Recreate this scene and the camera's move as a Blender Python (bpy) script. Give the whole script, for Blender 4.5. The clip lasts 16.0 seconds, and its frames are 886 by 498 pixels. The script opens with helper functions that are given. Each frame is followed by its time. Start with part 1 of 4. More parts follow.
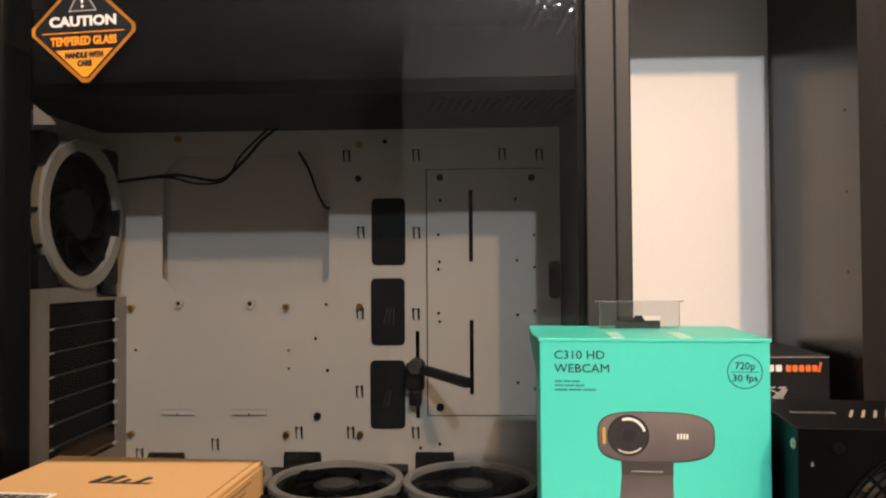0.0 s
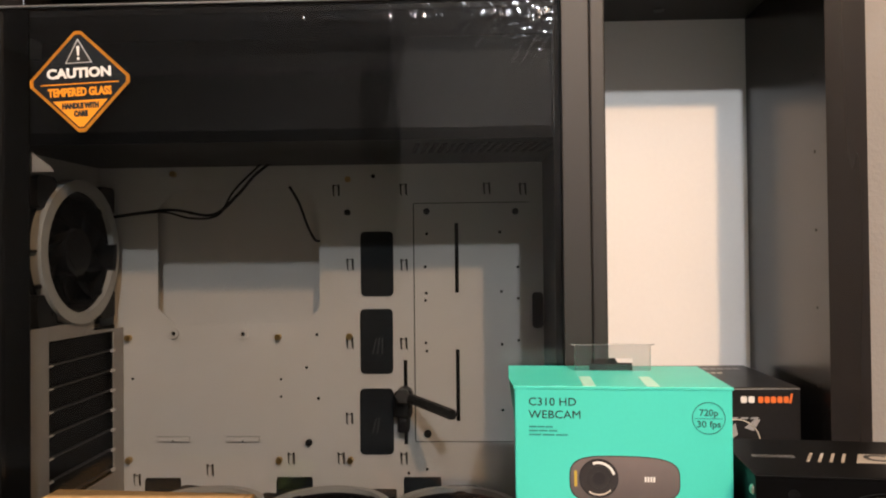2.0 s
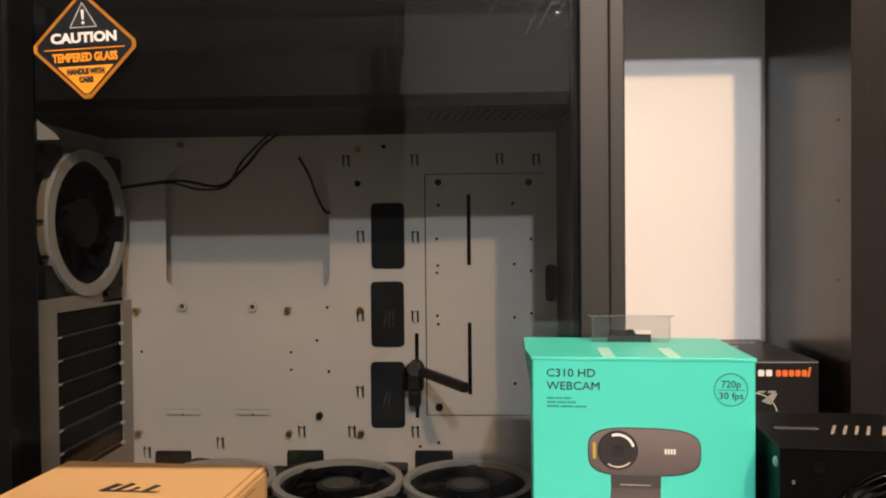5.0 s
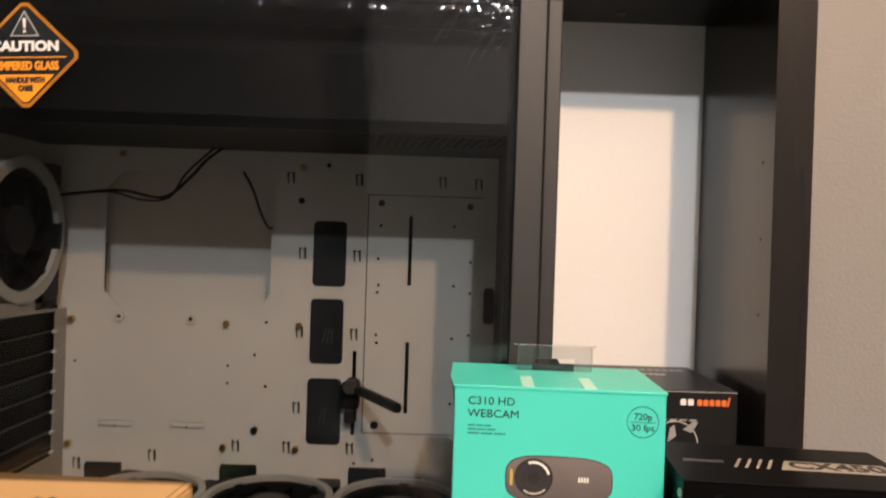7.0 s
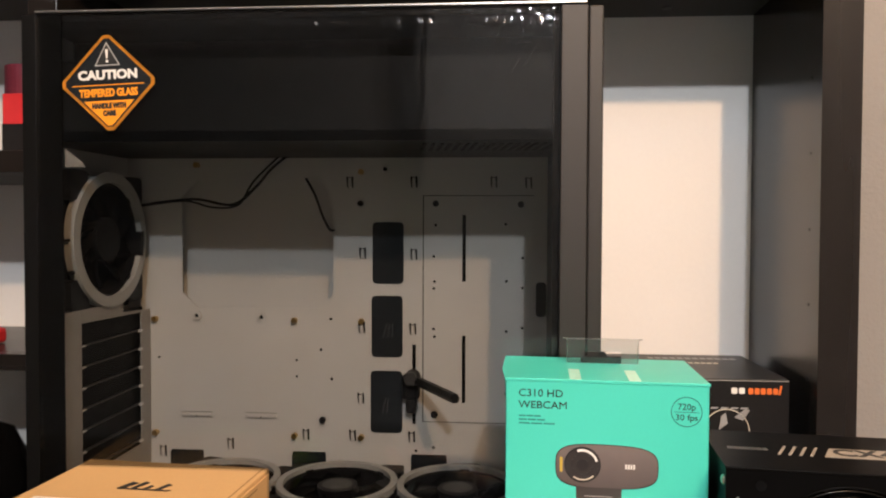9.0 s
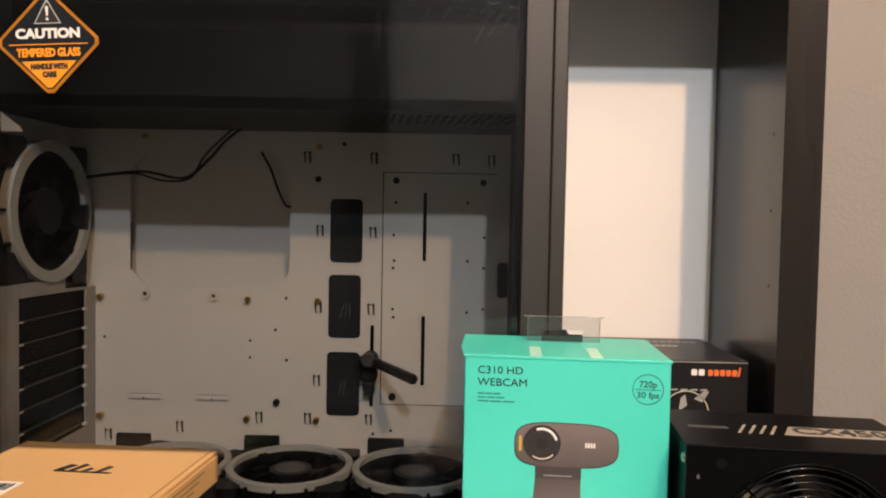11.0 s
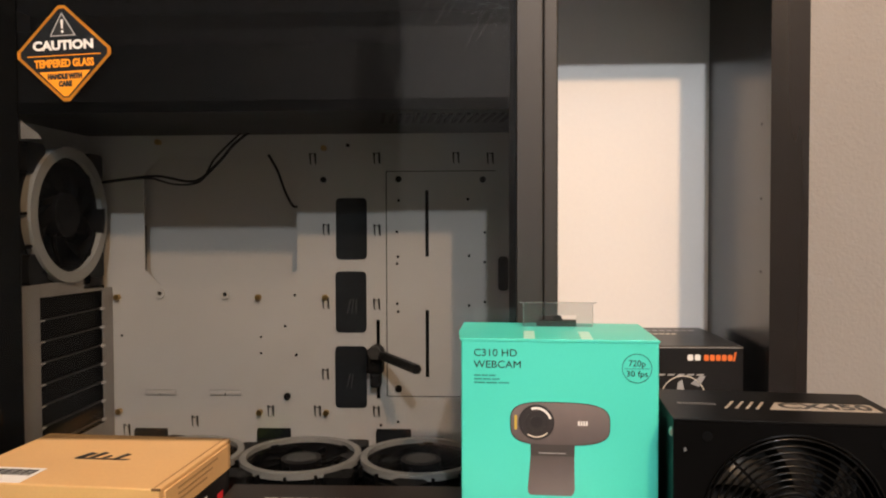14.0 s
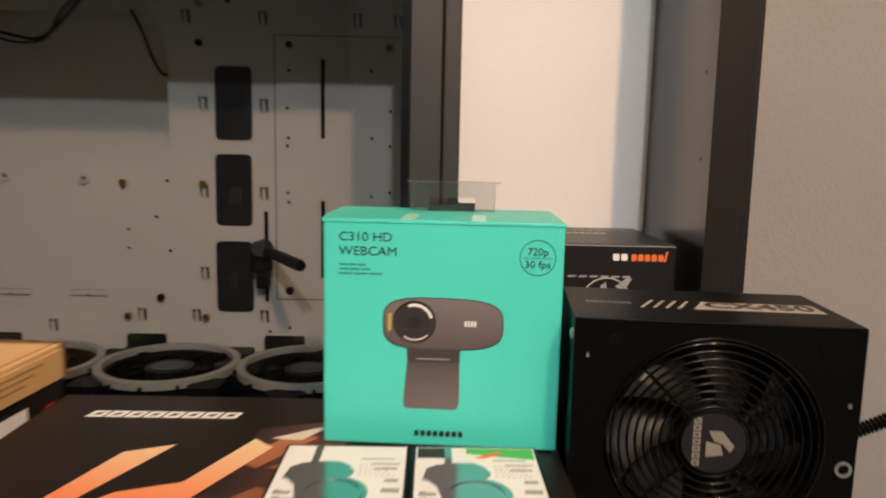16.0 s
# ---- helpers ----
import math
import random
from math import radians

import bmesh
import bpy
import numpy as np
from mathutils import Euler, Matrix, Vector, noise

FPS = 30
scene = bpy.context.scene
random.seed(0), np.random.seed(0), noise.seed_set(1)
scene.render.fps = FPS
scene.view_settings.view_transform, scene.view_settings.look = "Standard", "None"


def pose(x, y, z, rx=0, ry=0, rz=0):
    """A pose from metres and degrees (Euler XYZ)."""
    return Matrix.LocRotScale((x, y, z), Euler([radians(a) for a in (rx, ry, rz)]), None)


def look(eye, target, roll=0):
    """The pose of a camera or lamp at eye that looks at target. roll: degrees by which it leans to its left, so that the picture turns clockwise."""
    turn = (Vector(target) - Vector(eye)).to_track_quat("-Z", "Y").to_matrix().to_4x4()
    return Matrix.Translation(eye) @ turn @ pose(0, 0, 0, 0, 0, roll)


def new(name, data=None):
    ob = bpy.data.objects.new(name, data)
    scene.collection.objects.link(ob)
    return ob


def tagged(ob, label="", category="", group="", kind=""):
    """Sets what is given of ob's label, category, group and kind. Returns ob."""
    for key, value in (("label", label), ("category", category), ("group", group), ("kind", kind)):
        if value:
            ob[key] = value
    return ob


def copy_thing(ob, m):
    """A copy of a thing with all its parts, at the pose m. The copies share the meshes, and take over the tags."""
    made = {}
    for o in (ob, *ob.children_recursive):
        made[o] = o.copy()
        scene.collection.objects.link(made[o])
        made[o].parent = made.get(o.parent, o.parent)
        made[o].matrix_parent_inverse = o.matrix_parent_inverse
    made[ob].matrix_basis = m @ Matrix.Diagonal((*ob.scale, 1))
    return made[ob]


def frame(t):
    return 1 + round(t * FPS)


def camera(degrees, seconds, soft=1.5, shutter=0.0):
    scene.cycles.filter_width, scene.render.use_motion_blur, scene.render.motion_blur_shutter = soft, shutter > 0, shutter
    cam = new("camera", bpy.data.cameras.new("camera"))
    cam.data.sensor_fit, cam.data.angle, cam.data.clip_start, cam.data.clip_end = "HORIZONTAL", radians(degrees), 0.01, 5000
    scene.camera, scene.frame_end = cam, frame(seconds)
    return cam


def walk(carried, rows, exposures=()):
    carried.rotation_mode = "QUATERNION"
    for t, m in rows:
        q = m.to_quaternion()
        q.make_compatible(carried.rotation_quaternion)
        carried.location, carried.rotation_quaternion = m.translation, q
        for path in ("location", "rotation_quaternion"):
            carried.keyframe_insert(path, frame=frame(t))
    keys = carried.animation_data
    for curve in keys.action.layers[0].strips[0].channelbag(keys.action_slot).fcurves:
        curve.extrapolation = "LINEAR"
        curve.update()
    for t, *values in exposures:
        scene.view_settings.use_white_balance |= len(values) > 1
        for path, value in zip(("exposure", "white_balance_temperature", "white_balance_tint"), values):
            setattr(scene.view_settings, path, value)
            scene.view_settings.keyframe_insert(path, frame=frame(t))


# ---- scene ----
cam = camera(64.0, 16.0, soft=2.0, shutter=0.4)
PATH = [
    (0, (-0.018, -0.008, 0.33), (-0.087, 1.991, 0.369), -0.4),
    (0.5, (-0.011, -0.011, 0.345), (-0.056, 1.987, 0.419), -0.8),
    (1, (-0.006, -0.02, 0.357), (-0.041, 1.977, 0.454), -0.0),
    (1.5, (-0.006, -0.033, 0.37), (-0.045, 1.964, 0.467), -0.0),
    (2, (-0.004, -0.031, 0.367), (-0.071, 1.967, 0.392), -0.6),
    (2.5, (-0.01, -0.029, 0.365), (-0.061, 1.97, 0.385), -0.3),
    (3, (-0.004, -0.028, 0.363), (-0.076, 1.971, 0.369), -0.9),
    (3.5, (-0.003, -0.025, 0.36), (-0.105, 1.973, 0.348), -0.7),
    (4, (-0.005, -0.024, 0.36), (-0.086, 1.974, 0.364), -0.6),
    (4.2, (-0.007, -0.023, 0.357), (-0.086, 1.976, 0.352), -0.7),
    (6.3, (-0.014, -0.018, 0.367), (-0.045, 1.981, 0.322), 1.2),
    (6.5, (-0.011, -0.019, 0.367), (0.064, 1.978, 0.443), 1.3),
    (6.7, (0.002, -0.022, 0.366), (0.045, 1.977, 0.434), 0.2),
    (7, (0.009, -0.031, 0.374), (0.037, 1.969, 0.363), 1.8),
    (7.3, (0.014, -0.044, 0.384), (-0.071, 1.950, 0.302), 0.5),
    (7.5, (0.022, -0.045, 0.397), (-0.003, 1.954, 0.37), -4.9),
    (7.7, (0.024, -0.051, 0.394), (-0.045, 1.947, 0.385), -5.1),
    (8, (0.019, -0.056, 0.392), (-0.036, 1.944, 0.375), -2.2),
    (8.5, (0.017, -0.058, 0.387), (-0.023, 1.942, 0.383), 0.5),
    (9, (0.017, -0.063, 0.386), (-0.125, 1.931, 0.334), 0.2),
    (9.2, (0.012, -0.064, 0.377), (-0.092, 1.933, 0.331), 1.8),
    (11.3, (0.021, -0.044, 0.372), (-0.007, 1.954, 0.296), 0.8),
    (11.5, (0.022, -0.044, 0.372), (-0.006, 1.954, 0.298), 0.6),
    (12, (0.022, -0.042, 0.369), (-0.025, 1.956, 0.288), 0.5),
    (12.5, (0.021, -0.044, 0.367), (-0.052, 1.952, 0.253), -0.6),
    (13, (0.026, -0.06, 0.366), (-0.045, 1.938, 0.308), -0.5),
    (13.5, (0.033, -0.068, 0.365), (-0.026, 1.931, 0.326), -0.0),
    (14, (0.034, -0.069, 0.36), (-0.047, 1.929, 0.306), -0.2),
    (14.5, (0.035, -0.068, 0.357), (-0.056, 1.929, 0.288), -0.4),
    (15, (0.053, -0.065, 0.341), (-0.037, 1.93, 0.227), -0.7),
    (15.5, (0.078, -0.056, 0.322), (0.036, 1.937, 0.166), -0.7),
    (15.7, (0.078, -0.042, 0.311), (0.056, 1.950, 0.134), 0.7),
    (16, (0.089, 0.031, 0.322), (0.119, 2.012, 0.048), 1.2),
]
walk(cam, [(t, look(eye, target, roll)) for t, eye, target, roll in PATH], [(0, 0.0), (9, 0.0), (11.5, -0.04), (14.6, -0.06), (15.4, -0.23), (16, -0.27)])

# ---- light ----
scene.world = bpy.data.worlds.new("room_dark")
scene.world.use_nodes = True
scene.world.node_tree.nodes["Background"].inputs[0].default_value = (0.5, 0.55, 0.6, 1)
scene.world.node_tree.nodes["Background"].inputs[1].default_value = 0.02


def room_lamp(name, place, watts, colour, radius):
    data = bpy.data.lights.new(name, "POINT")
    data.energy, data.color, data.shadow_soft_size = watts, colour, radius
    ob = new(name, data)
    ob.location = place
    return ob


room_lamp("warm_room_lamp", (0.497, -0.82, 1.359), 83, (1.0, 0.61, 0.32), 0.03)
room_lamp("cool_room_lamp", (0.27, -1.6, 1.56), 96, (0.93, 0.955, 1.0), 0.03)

# ---- materials ----


def nodes_of(name):
    m = bpy.data.materials.new(name)
    m.use_nodes = True
    return m, m.node_tree.nodes, m.node_tree.links, m.node_tree.nodes["Principled BSDF"]


def surface(name, colour, rough=0.5, metal=0.0, grain=60.0, vary=0.12, bump=0.1, depth=0.0006, stretch=(1, 1, 1), coarse=5.0, spec=0.5, coat=0.0):
    """Paint, card, laminate or metal: colour varied at two scales, uneven gloss and a fine relief."""
    m, n, l, p = nodes_of(name)
    co = n.new("ShaderNodeTexCoord")
    mp = n.new("ShaderNodeMapping")
    mp.inputs["Scale"].default_value = stretch
    l.new(co.outputs["Object"], mp.inputs["Vector"])
    fine, broad = n.new("ShaderNodeTexNoise"), n.new("ShaderNodeTexNoise")
    fine.inputs["Scale"].default_value, broad.inputs["Scale"].default_value = grain, coarse
    fine.inputs["Detail"].default_value, broad.inputs["Detail"].default_value = 6, 3
    l.new(mp.outputs[0], fine.inputs["Vector"]), l.new(mp.outputs[0], broad.inputs["Vector"])
    add = n.new("ShaderNodeMath")
    add.operation = "ADD"
    l.new(fine.outputs["Fac"], add.inputs[0]), l.new(broad.outputs["Fac"], add.inputs[1])
    rng = n.new("ShaderNodeMapRange")
    rng.inputs["From Min"].default_value, rng.inputs["From Max"].default_value = 0.6, 1.4
    rng.inputs["To Min"].default_value, rng.inputs["To Max"].default_value = 1 - vary, 1 + vary
    l.new(add.outputs[0], rng.inputs["Value"])
    mul = n.new("ShaderNodeVectorMath")
    mul.operation = "SCALE"
    mul.inputs[0].default_value = colour
    l.new(rng.outputs[0], mul.inputs["Scale"]), l.new(mul.outputs[0], p.inputs["Base Color"])
    rr = n.new("ShaderNodeMapRange")
    rr.inputs["From Min"].default_value, rr.inputs["From Max"].default_value = 0.3, 0.7
    rr.inputs["To Min"].default_value, rr.inputs["To Max"].default_value = max(rough - 0.06, 0.02), min(rough + 0.06, 1)
    l.new(broad.outputs["Fac"], rr.inputs["Value"]), l.new(rr.outputs[0], p.inputs["Roughness"])
    p.inputs["Metallic"].default_value, p.inputs["Specular IOR Level"].default_value = metal, spec
    p.inputs["Coat Weight"].default_value = coat
    if bump:
        b = n.new("ShaderNodeBump")
        b.inputs["Strength"].default_value, b.inputs["Distance"].default_value = bump, depth
        l.new(fine.outputs["Fac"], b.inputs["Height"]), l.new(b.outputs[0], p.inputs["Normal"])
    return m


def plaster(name, colour):
    """Painted wall with an orange-peel texture."""
    m = surface(name, colour, 0.42, grain=350, vary=0.03, bump=0.15, depth=0.0003, coarse=3)
    n, l, p = m.node_tree.nodes, m.node_tree.links, m.node_tree.nodes["Principled BSDF"]
    co = n.new("ShaderNodeTexCoord")
    blobs = n.new("ShaderNodeTexNoise")
    blobs.inputs["Scale"].default_value, blobs.inputs["Detail"].default_value, blobs.inputs["Distortion"].default_value = 230, 2, 0.0
    l.new(co.outputs["Object"], blobs.inputs["Vector"])
    ramp = n.new("ShaderNodeValToRGB")
    ramp.color_ramp.elements[0].position, ramp.color_ramp.elements[1].position = 0.36, 0.72
    l.new(blobs.outputs["Fac"], ramp.inputs["Fac"])
    b = n.new("ShaderNodeBump")
    b.inputs["Strength"].default_value, b.inputs["Distance"].default_value = 0.30, 0.0012
    old = p.inputs["Normal"].links[0].from_node
    l.new(ramp.outputs["Color"], b.inputs["Height"]), l.new(old.outputs[0], b.inputs["Normal"]), l.new(b.outputs[0], p.inputs["Normal"])
    return m


def clear(name, tint, rough=0.0, crinkle=0.0, scale=60.0, stretch=(1, 1, 1), ior=1.5):
    """A thin clear sheet: tinted transparency under a Fresnel gloss."""
    m, n, l, p = nodes_of(name)
    n.remove(p)
    out = n["Material Output"]
    tr, gl, fr, mix = n.new("ShaderNodeBsdfTransparent"), n.new("ShaderNodeBsdfGlossy"), n.new("ShaderNodeFresnel"), n.new("ShaderNodeMixShader")
    tr.inputs["Color"].default_value = (*tint, 1)
    gl.inputs["Roughness"].default_value, fr.inputs["IOR"].default_value = rough, ior
    l.new(fr.outputs[0], mix.inputs[0]), l.new(tr.outputs[0], mix.inputs[1]), l.new(gl.outputs[0], mix.inputs[2]), l.new(mix.outputs[0], out.inputs["Surface"])
    if crinkle:
        co, mp, nz, b = n.new("ShaderNodeTexCoord"), n.new("ShaderNodeMapping"), n.new("ShaderNodeTexNoise"), n.new("ShaderNodeBump")
        mp.inputs["Scale"].default_value = stretch
        mp.inputs["Rotation"].default_value = (0, radians(35), 0)
        nz.inputs["Scale"].default_value, nz.inputs["Detail"].default_value = scale, 4
        b.inputs["Strength"].default_value, b.inputs["Distance"].default_value = crinkle, 0.004
        l.new(co.outputs["Object"], mp.inputs["Vector"]), l.new(mp.outputs[0], nz.inputs["Vector"]), l.new(nz.outputs["Fac"], b.inputs["Height"])
        l.new(b.outputs[0], gl.inputs["Normal"]), l.new(b.outputs[0], fr.inputs["Normal"])
    return m


WALL = plaster("wall_paint", (0.268, 0.252, 0.236))
BACKBOARD = surface("white_backboard", (0.80, 0.78, 0.75), 0.5, grain=200, vary=0.02, bump=0.05, depth=0.0002)
WALL_DARK = surface("dull_wall_paint", (0.26, 0.26, 0.257), 0.8, vary=0.05)
CEIL = surface("ceiling_paint", (0.82, 0.83, 0.84), 0.9)
FLOOR = surface("carpet", (0.26, 0.27, 0.29), 0.95, grain=400, vary=0.3, bump=0.6, depth=0.003)
LAMINATE = surface("black_brown_laminate", (0.0105, 0.0082, 0.007), 0.24, grain=40, vary=0.35, bump=0.10, depth=0.0002, stretch=(1, 1, 0.06), spec=0.5)
LAMINATE_FLAT = surface("black_brown_laminate_flat", (0.0105, 0.0082, 0.007), 0.3, grain=40, vary=0.35, bump=0.12, depth=0.0004, stretch=(0.06, 1, 1), spec=0.25)
WHITE_STEEL = surface("white_painted_steel", (0.74, 0.73, 0.70), 0.5, grain=500, vary=0.04, bump=0.1, depth=0.0002)
BLACK_STEEL = surface("black_painted_steel", (0.005, 0.005, 0.005), 0.42, grain=500, vary=0.2, bump=0.1, depth=0.0002, spec=0.13)
BRUSHED = surface("dark_brushed_metal", (0.022, 0.0205, 0.0195), 0.5, metal=0.2, grain=120, vary=0.2, bump=0.1, depth=0.0002, stretch=(1, 1, 0.03))
STEEL = surface("bright_steel", (0.60, 0.58, 0.55), 0.3, metal=1.0, grain=200, vary=0.08, bump=0.05)
BRASS = surface("brass", (0.62, 0.42, 0.16), 0.32, metal=1.0, grain=300)
RUBBER = surface("black_rubber", (0.010, 0.014, 0.018), 0.6, grain=200, vary=0.25, bump=0.2, spec=0.25)
PLASTIC = surface("black_plastic", (0.011, 0.011, 0.012), 0.45, grain=300, vary=0.2, bump=0.1, spec=0.14)
PSU_BLACK = surface("black_powder_coat", (0.0024, 0.0024, 0.0025), 0.36, grain=900, vary=0.25, bump=0.15, depth=0.0002, spec=0.05)
# Near-black colour stands for the unlit depth of holes, slits and wells
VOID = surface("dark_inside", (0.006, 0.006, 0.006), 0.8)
DIFFUSER = surface("milky_plastic", (0.47, 0.47, 0.45), 0.45, grain=120, vary=0.06, bump=0.05)
GLASS = clear("tinted_glass", (0.774, 0.775, 0.769), ior=1.31)
FILM = clear("crinkled_film", (0.985, 0.985, 0.985), 0.07, 0.08, 22, (3.2, 1, 0.7), ior=1.6)
CLEARPLASTIC = clear("clear_plastic", (0.88, 0.89, 0.89), 0.3, 0.5, 60, ior=1.7)
TEAL = surface("teal_card", (0.062, 0.60, 0.49), 0.42, grain=500, vary=0.03, bump=0.06, depth=0.0002, coarse=9)
PALETEAL = surface("pale_green_tape", (0.45, 0.80, 0.66), 0.3)
CARD = surface("brown_cardboard", (0.56, 0.34, 0.14), 0.7, grain=420, vary=0.05, bump=0.12, depth=0.0002, stretch=(1, 0.6, 1), coarse=11)
BLACKCARD = surface("black_card", (0.013, 0.0125, 0.013), 0.36, grain=300, vary=0.2, bump=0.08, depth=0.0002, spec=0.25)
BROWNBLACK = surface("printed_black_card", (0.011, 0.008, 0.007), 0.3, grain=14, vary=0.5, bump=0.03, depth=0.0002, spec=0.15)
GREENCARD = surface("lime_card", (0.28, 0.52, 0.02), 0.4, grain=300, vary=0.06)
WHITE = surface("white_print", (0.78, 0.77, 0.74), 0.5, vary=0.05)
CREAM = surface("cream_print", (0.66, 0.60, 0.50), 0.5, vary=0.06)
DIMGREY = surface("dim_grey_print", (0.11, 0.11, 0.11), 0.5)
GREY = surface("grey_print", (0.30, 0.30, 0.30), 0.5)
TAN = surface("dull_tan_print", (0.34, 0.30, 0.25), 0.45, vary=0.08)
INK = surface("black_ink", (0.015, 0.016, 0.016), 0.5)
MIDTEAL = surface("mid_teal_ink", (0.025, 0.25, 0.21), 0.5)
DARKTEAL = surface("dark_teal_ink", (0.015, 0.11, 0.095), 0.5)
ORANGE = surface("orange_print", (0.86, 0.31, 0.012), 0.45, vary=0.06)
RED = surface("red_plastic", (0.55, 0.025, 0.03), 0.4)
DEEPORANGE = surface("deep_orange_print", (0.75, 0.16, 0.03), 0.45)
CAMDARK = surface("printed_lens", (0.02, 0.019, 0.02), 0.3)
MIRROR = surface("polished_metal", (0.50, 0.52, 0.52), 0.17, metal=1.0, grain=10, vary=0.02, bump=0)
LABEL = surface("white_label", (0.80, 0.79, 0.77), 0.35, vary=0.04)

# ---- building helpers ----
BASE = {}
DESK_Z = 0.082


def thing(name, m, label, category, group="", kind=""):
    ob = new(name)
    ob.empty_display_size = 0.02
    ob.matrix_basis = m
    BASE[ob] = m
    return tagged(ob, label, category, group, kind)


def part(name, bm, material, parent, label="", world=False, smooth=False):
    """Links bm as one mesh under parent; world: bm is in the world's coordinates."""
    if world:
        bm.transform(BASE[parent].inverted())
    me = bpy.data.meshes.new(name)
    bmesh.ops.recalc_face_normals(bm, faces=bm.faces)
    bm.to_mesh(me)
    bm.free()
    me.materials.append(material)
    if smooth:
        me.shade_smooth()
    ob = new(name, me)
    ob.parent = parent
    BASE[ob] = BASE[parent]
    return tagged(ob, label) if label else ob


def solid(name, bm, material, label, category="", kind="structure"):
    me = bpy.data.meshes.new(name)
    bmesh.ops.recalc_face_normals(bm, faces=bm.faces)
    bm.to_mesh(me)
    bm.free()
    me.materials.append(material)
    ob = new(name, me)
    BASE[ob] = Matrix()
    return tagged(ob, label, category, "", kind)


def box(x0, x1, y0, y1, z0, z1, bevel=0.0, bm=None):
    fresh = bmesh.new()
    bmesh.ops.create_cube(fresh, size=1, matrix=Matrix.LocRotScale(((x0 + x1) / 2, (y0 + y1) / 2, (z0 + z1) / 2), None, (x1 - x0, y1 - y0, z1 - z0)))
    if bevel:
        bmesh.ops.bevel(fresh, geom=fresh.edges[:], offset=bevel, segments=2, affect="EDGES", profile=0.5)
    return join(bm, fresh)


def join(bm, fresh):
    if bm is None:
        return fresh
    me = bpy.data.meshes.new("tmp")
    fresh.to_mesh(me)
    fresh.free()
    bm.from_mesh(me)
    bpy.data.meshes.remove(me)
    return bm


def prism(pts, plane, d0, d1, bm=None):
    """Extrudes a flat outline: plane "xz" along y, "xy" along z, "yz" along x."""
    put = {"xz": lambda a, b, d: (a, d, b), "xy": lambda a, b, d: (a, b, d), "yz": lambda a, b, d: (d, a, b)}[plane]
    fresh = bmesh.new()
    low, high = [fresh.verts.new(put(a, b, d0)) for a, b in pts], [fresh.verts.new(put(a, b, d1)) for a, b in pts]
    fresh.faces.new(low), fresh.faces.new(high)
    for i in range(len(pts)):
        j = (i + 1) % len(pts)
        fresh.faces.new((low[i], low[j], high[j], high[i]))
    return join(bm, fresh)


def rrect(a0, a1, b0, b1, r, seg=5):
    out = []
    for ca, cb, start in ((a1 - r, b1 - r, 0), (a0 + r, b1 - r, 90), (a0 + r, b0 + r, 180), (a1 - r, b0 + r, 270)):
        for i in range(seg + 1):
            t = radians(start + 90 * i / seg)
            out.append((ca + r * math.cos(t), cb + r * math.sin(t)))
    return out


def circle(ca, cb, r, n=32, rb=None):
    return [(ca + r * math.cos(2 * math.pi * i / n), cb + (rb or r) * math.sin(2 * math.pi * i / n)) for i in range(n)]


def annulus(ca, cb, r0, r1, plane, d0, d1, n=48, bm=None):
    put = {"xz": lambda a, b, d: (a, d, b), "xy": lambda a, b, d: (a, b, d), "yz": lambda a, b, d: (d, a, b)}[plane]
    fresh = bmesh.new()
    loops = [[fresh.verts.new(put(a, b, d)) for a, b in circle(ca, cb, r, n)] for r, d in ((r0, d0), (r1, d0), (r1, d1), (r0, d1))]
    for k in range(4):
        u, v = loops[k], loops[(k + 1) % 4]
        for i in range(n):
            j = (i + 1) % n
            fresh.faces.new((u[i], u[j], v[j], v[i]))
    return join(bm, fresh)


def torus(centre, R, r, m=None, n=56, k=8, a0=0.0, a1=360.0, bm=None):
    """A ring of wire in the local xy plane, turned by m."""
    fresh = bmesh.new()
    full = a1 - a0 >= 360
    steps = n if full else n + 1
    rings = []
    for i in range(steps):
        t = radians(a0 + (a1 - a0) * i / n)
        rings.append([fresh.verts.new(((R + r * math.cos(2 * math.pi * j / k)) * math.cos(t), (R + r * math.cos(2 * math.pi * j / k)) * math.sin(t), r * math.sin(2 * math.pi * j / k))) for j in range(k)])
    for i in range(steps if full else steps - 1):
        u, v = rings[i], rings[(i + 1) % steps]
        for j in range(k):
            fresh.faces.new((u[j], u[(j + 1) % k], v[(j + 1) % k], v[j]))
    fresh.transform(Matrix.Translation(centre) @ (m or Matrix()))
    return join(bm, fresh)


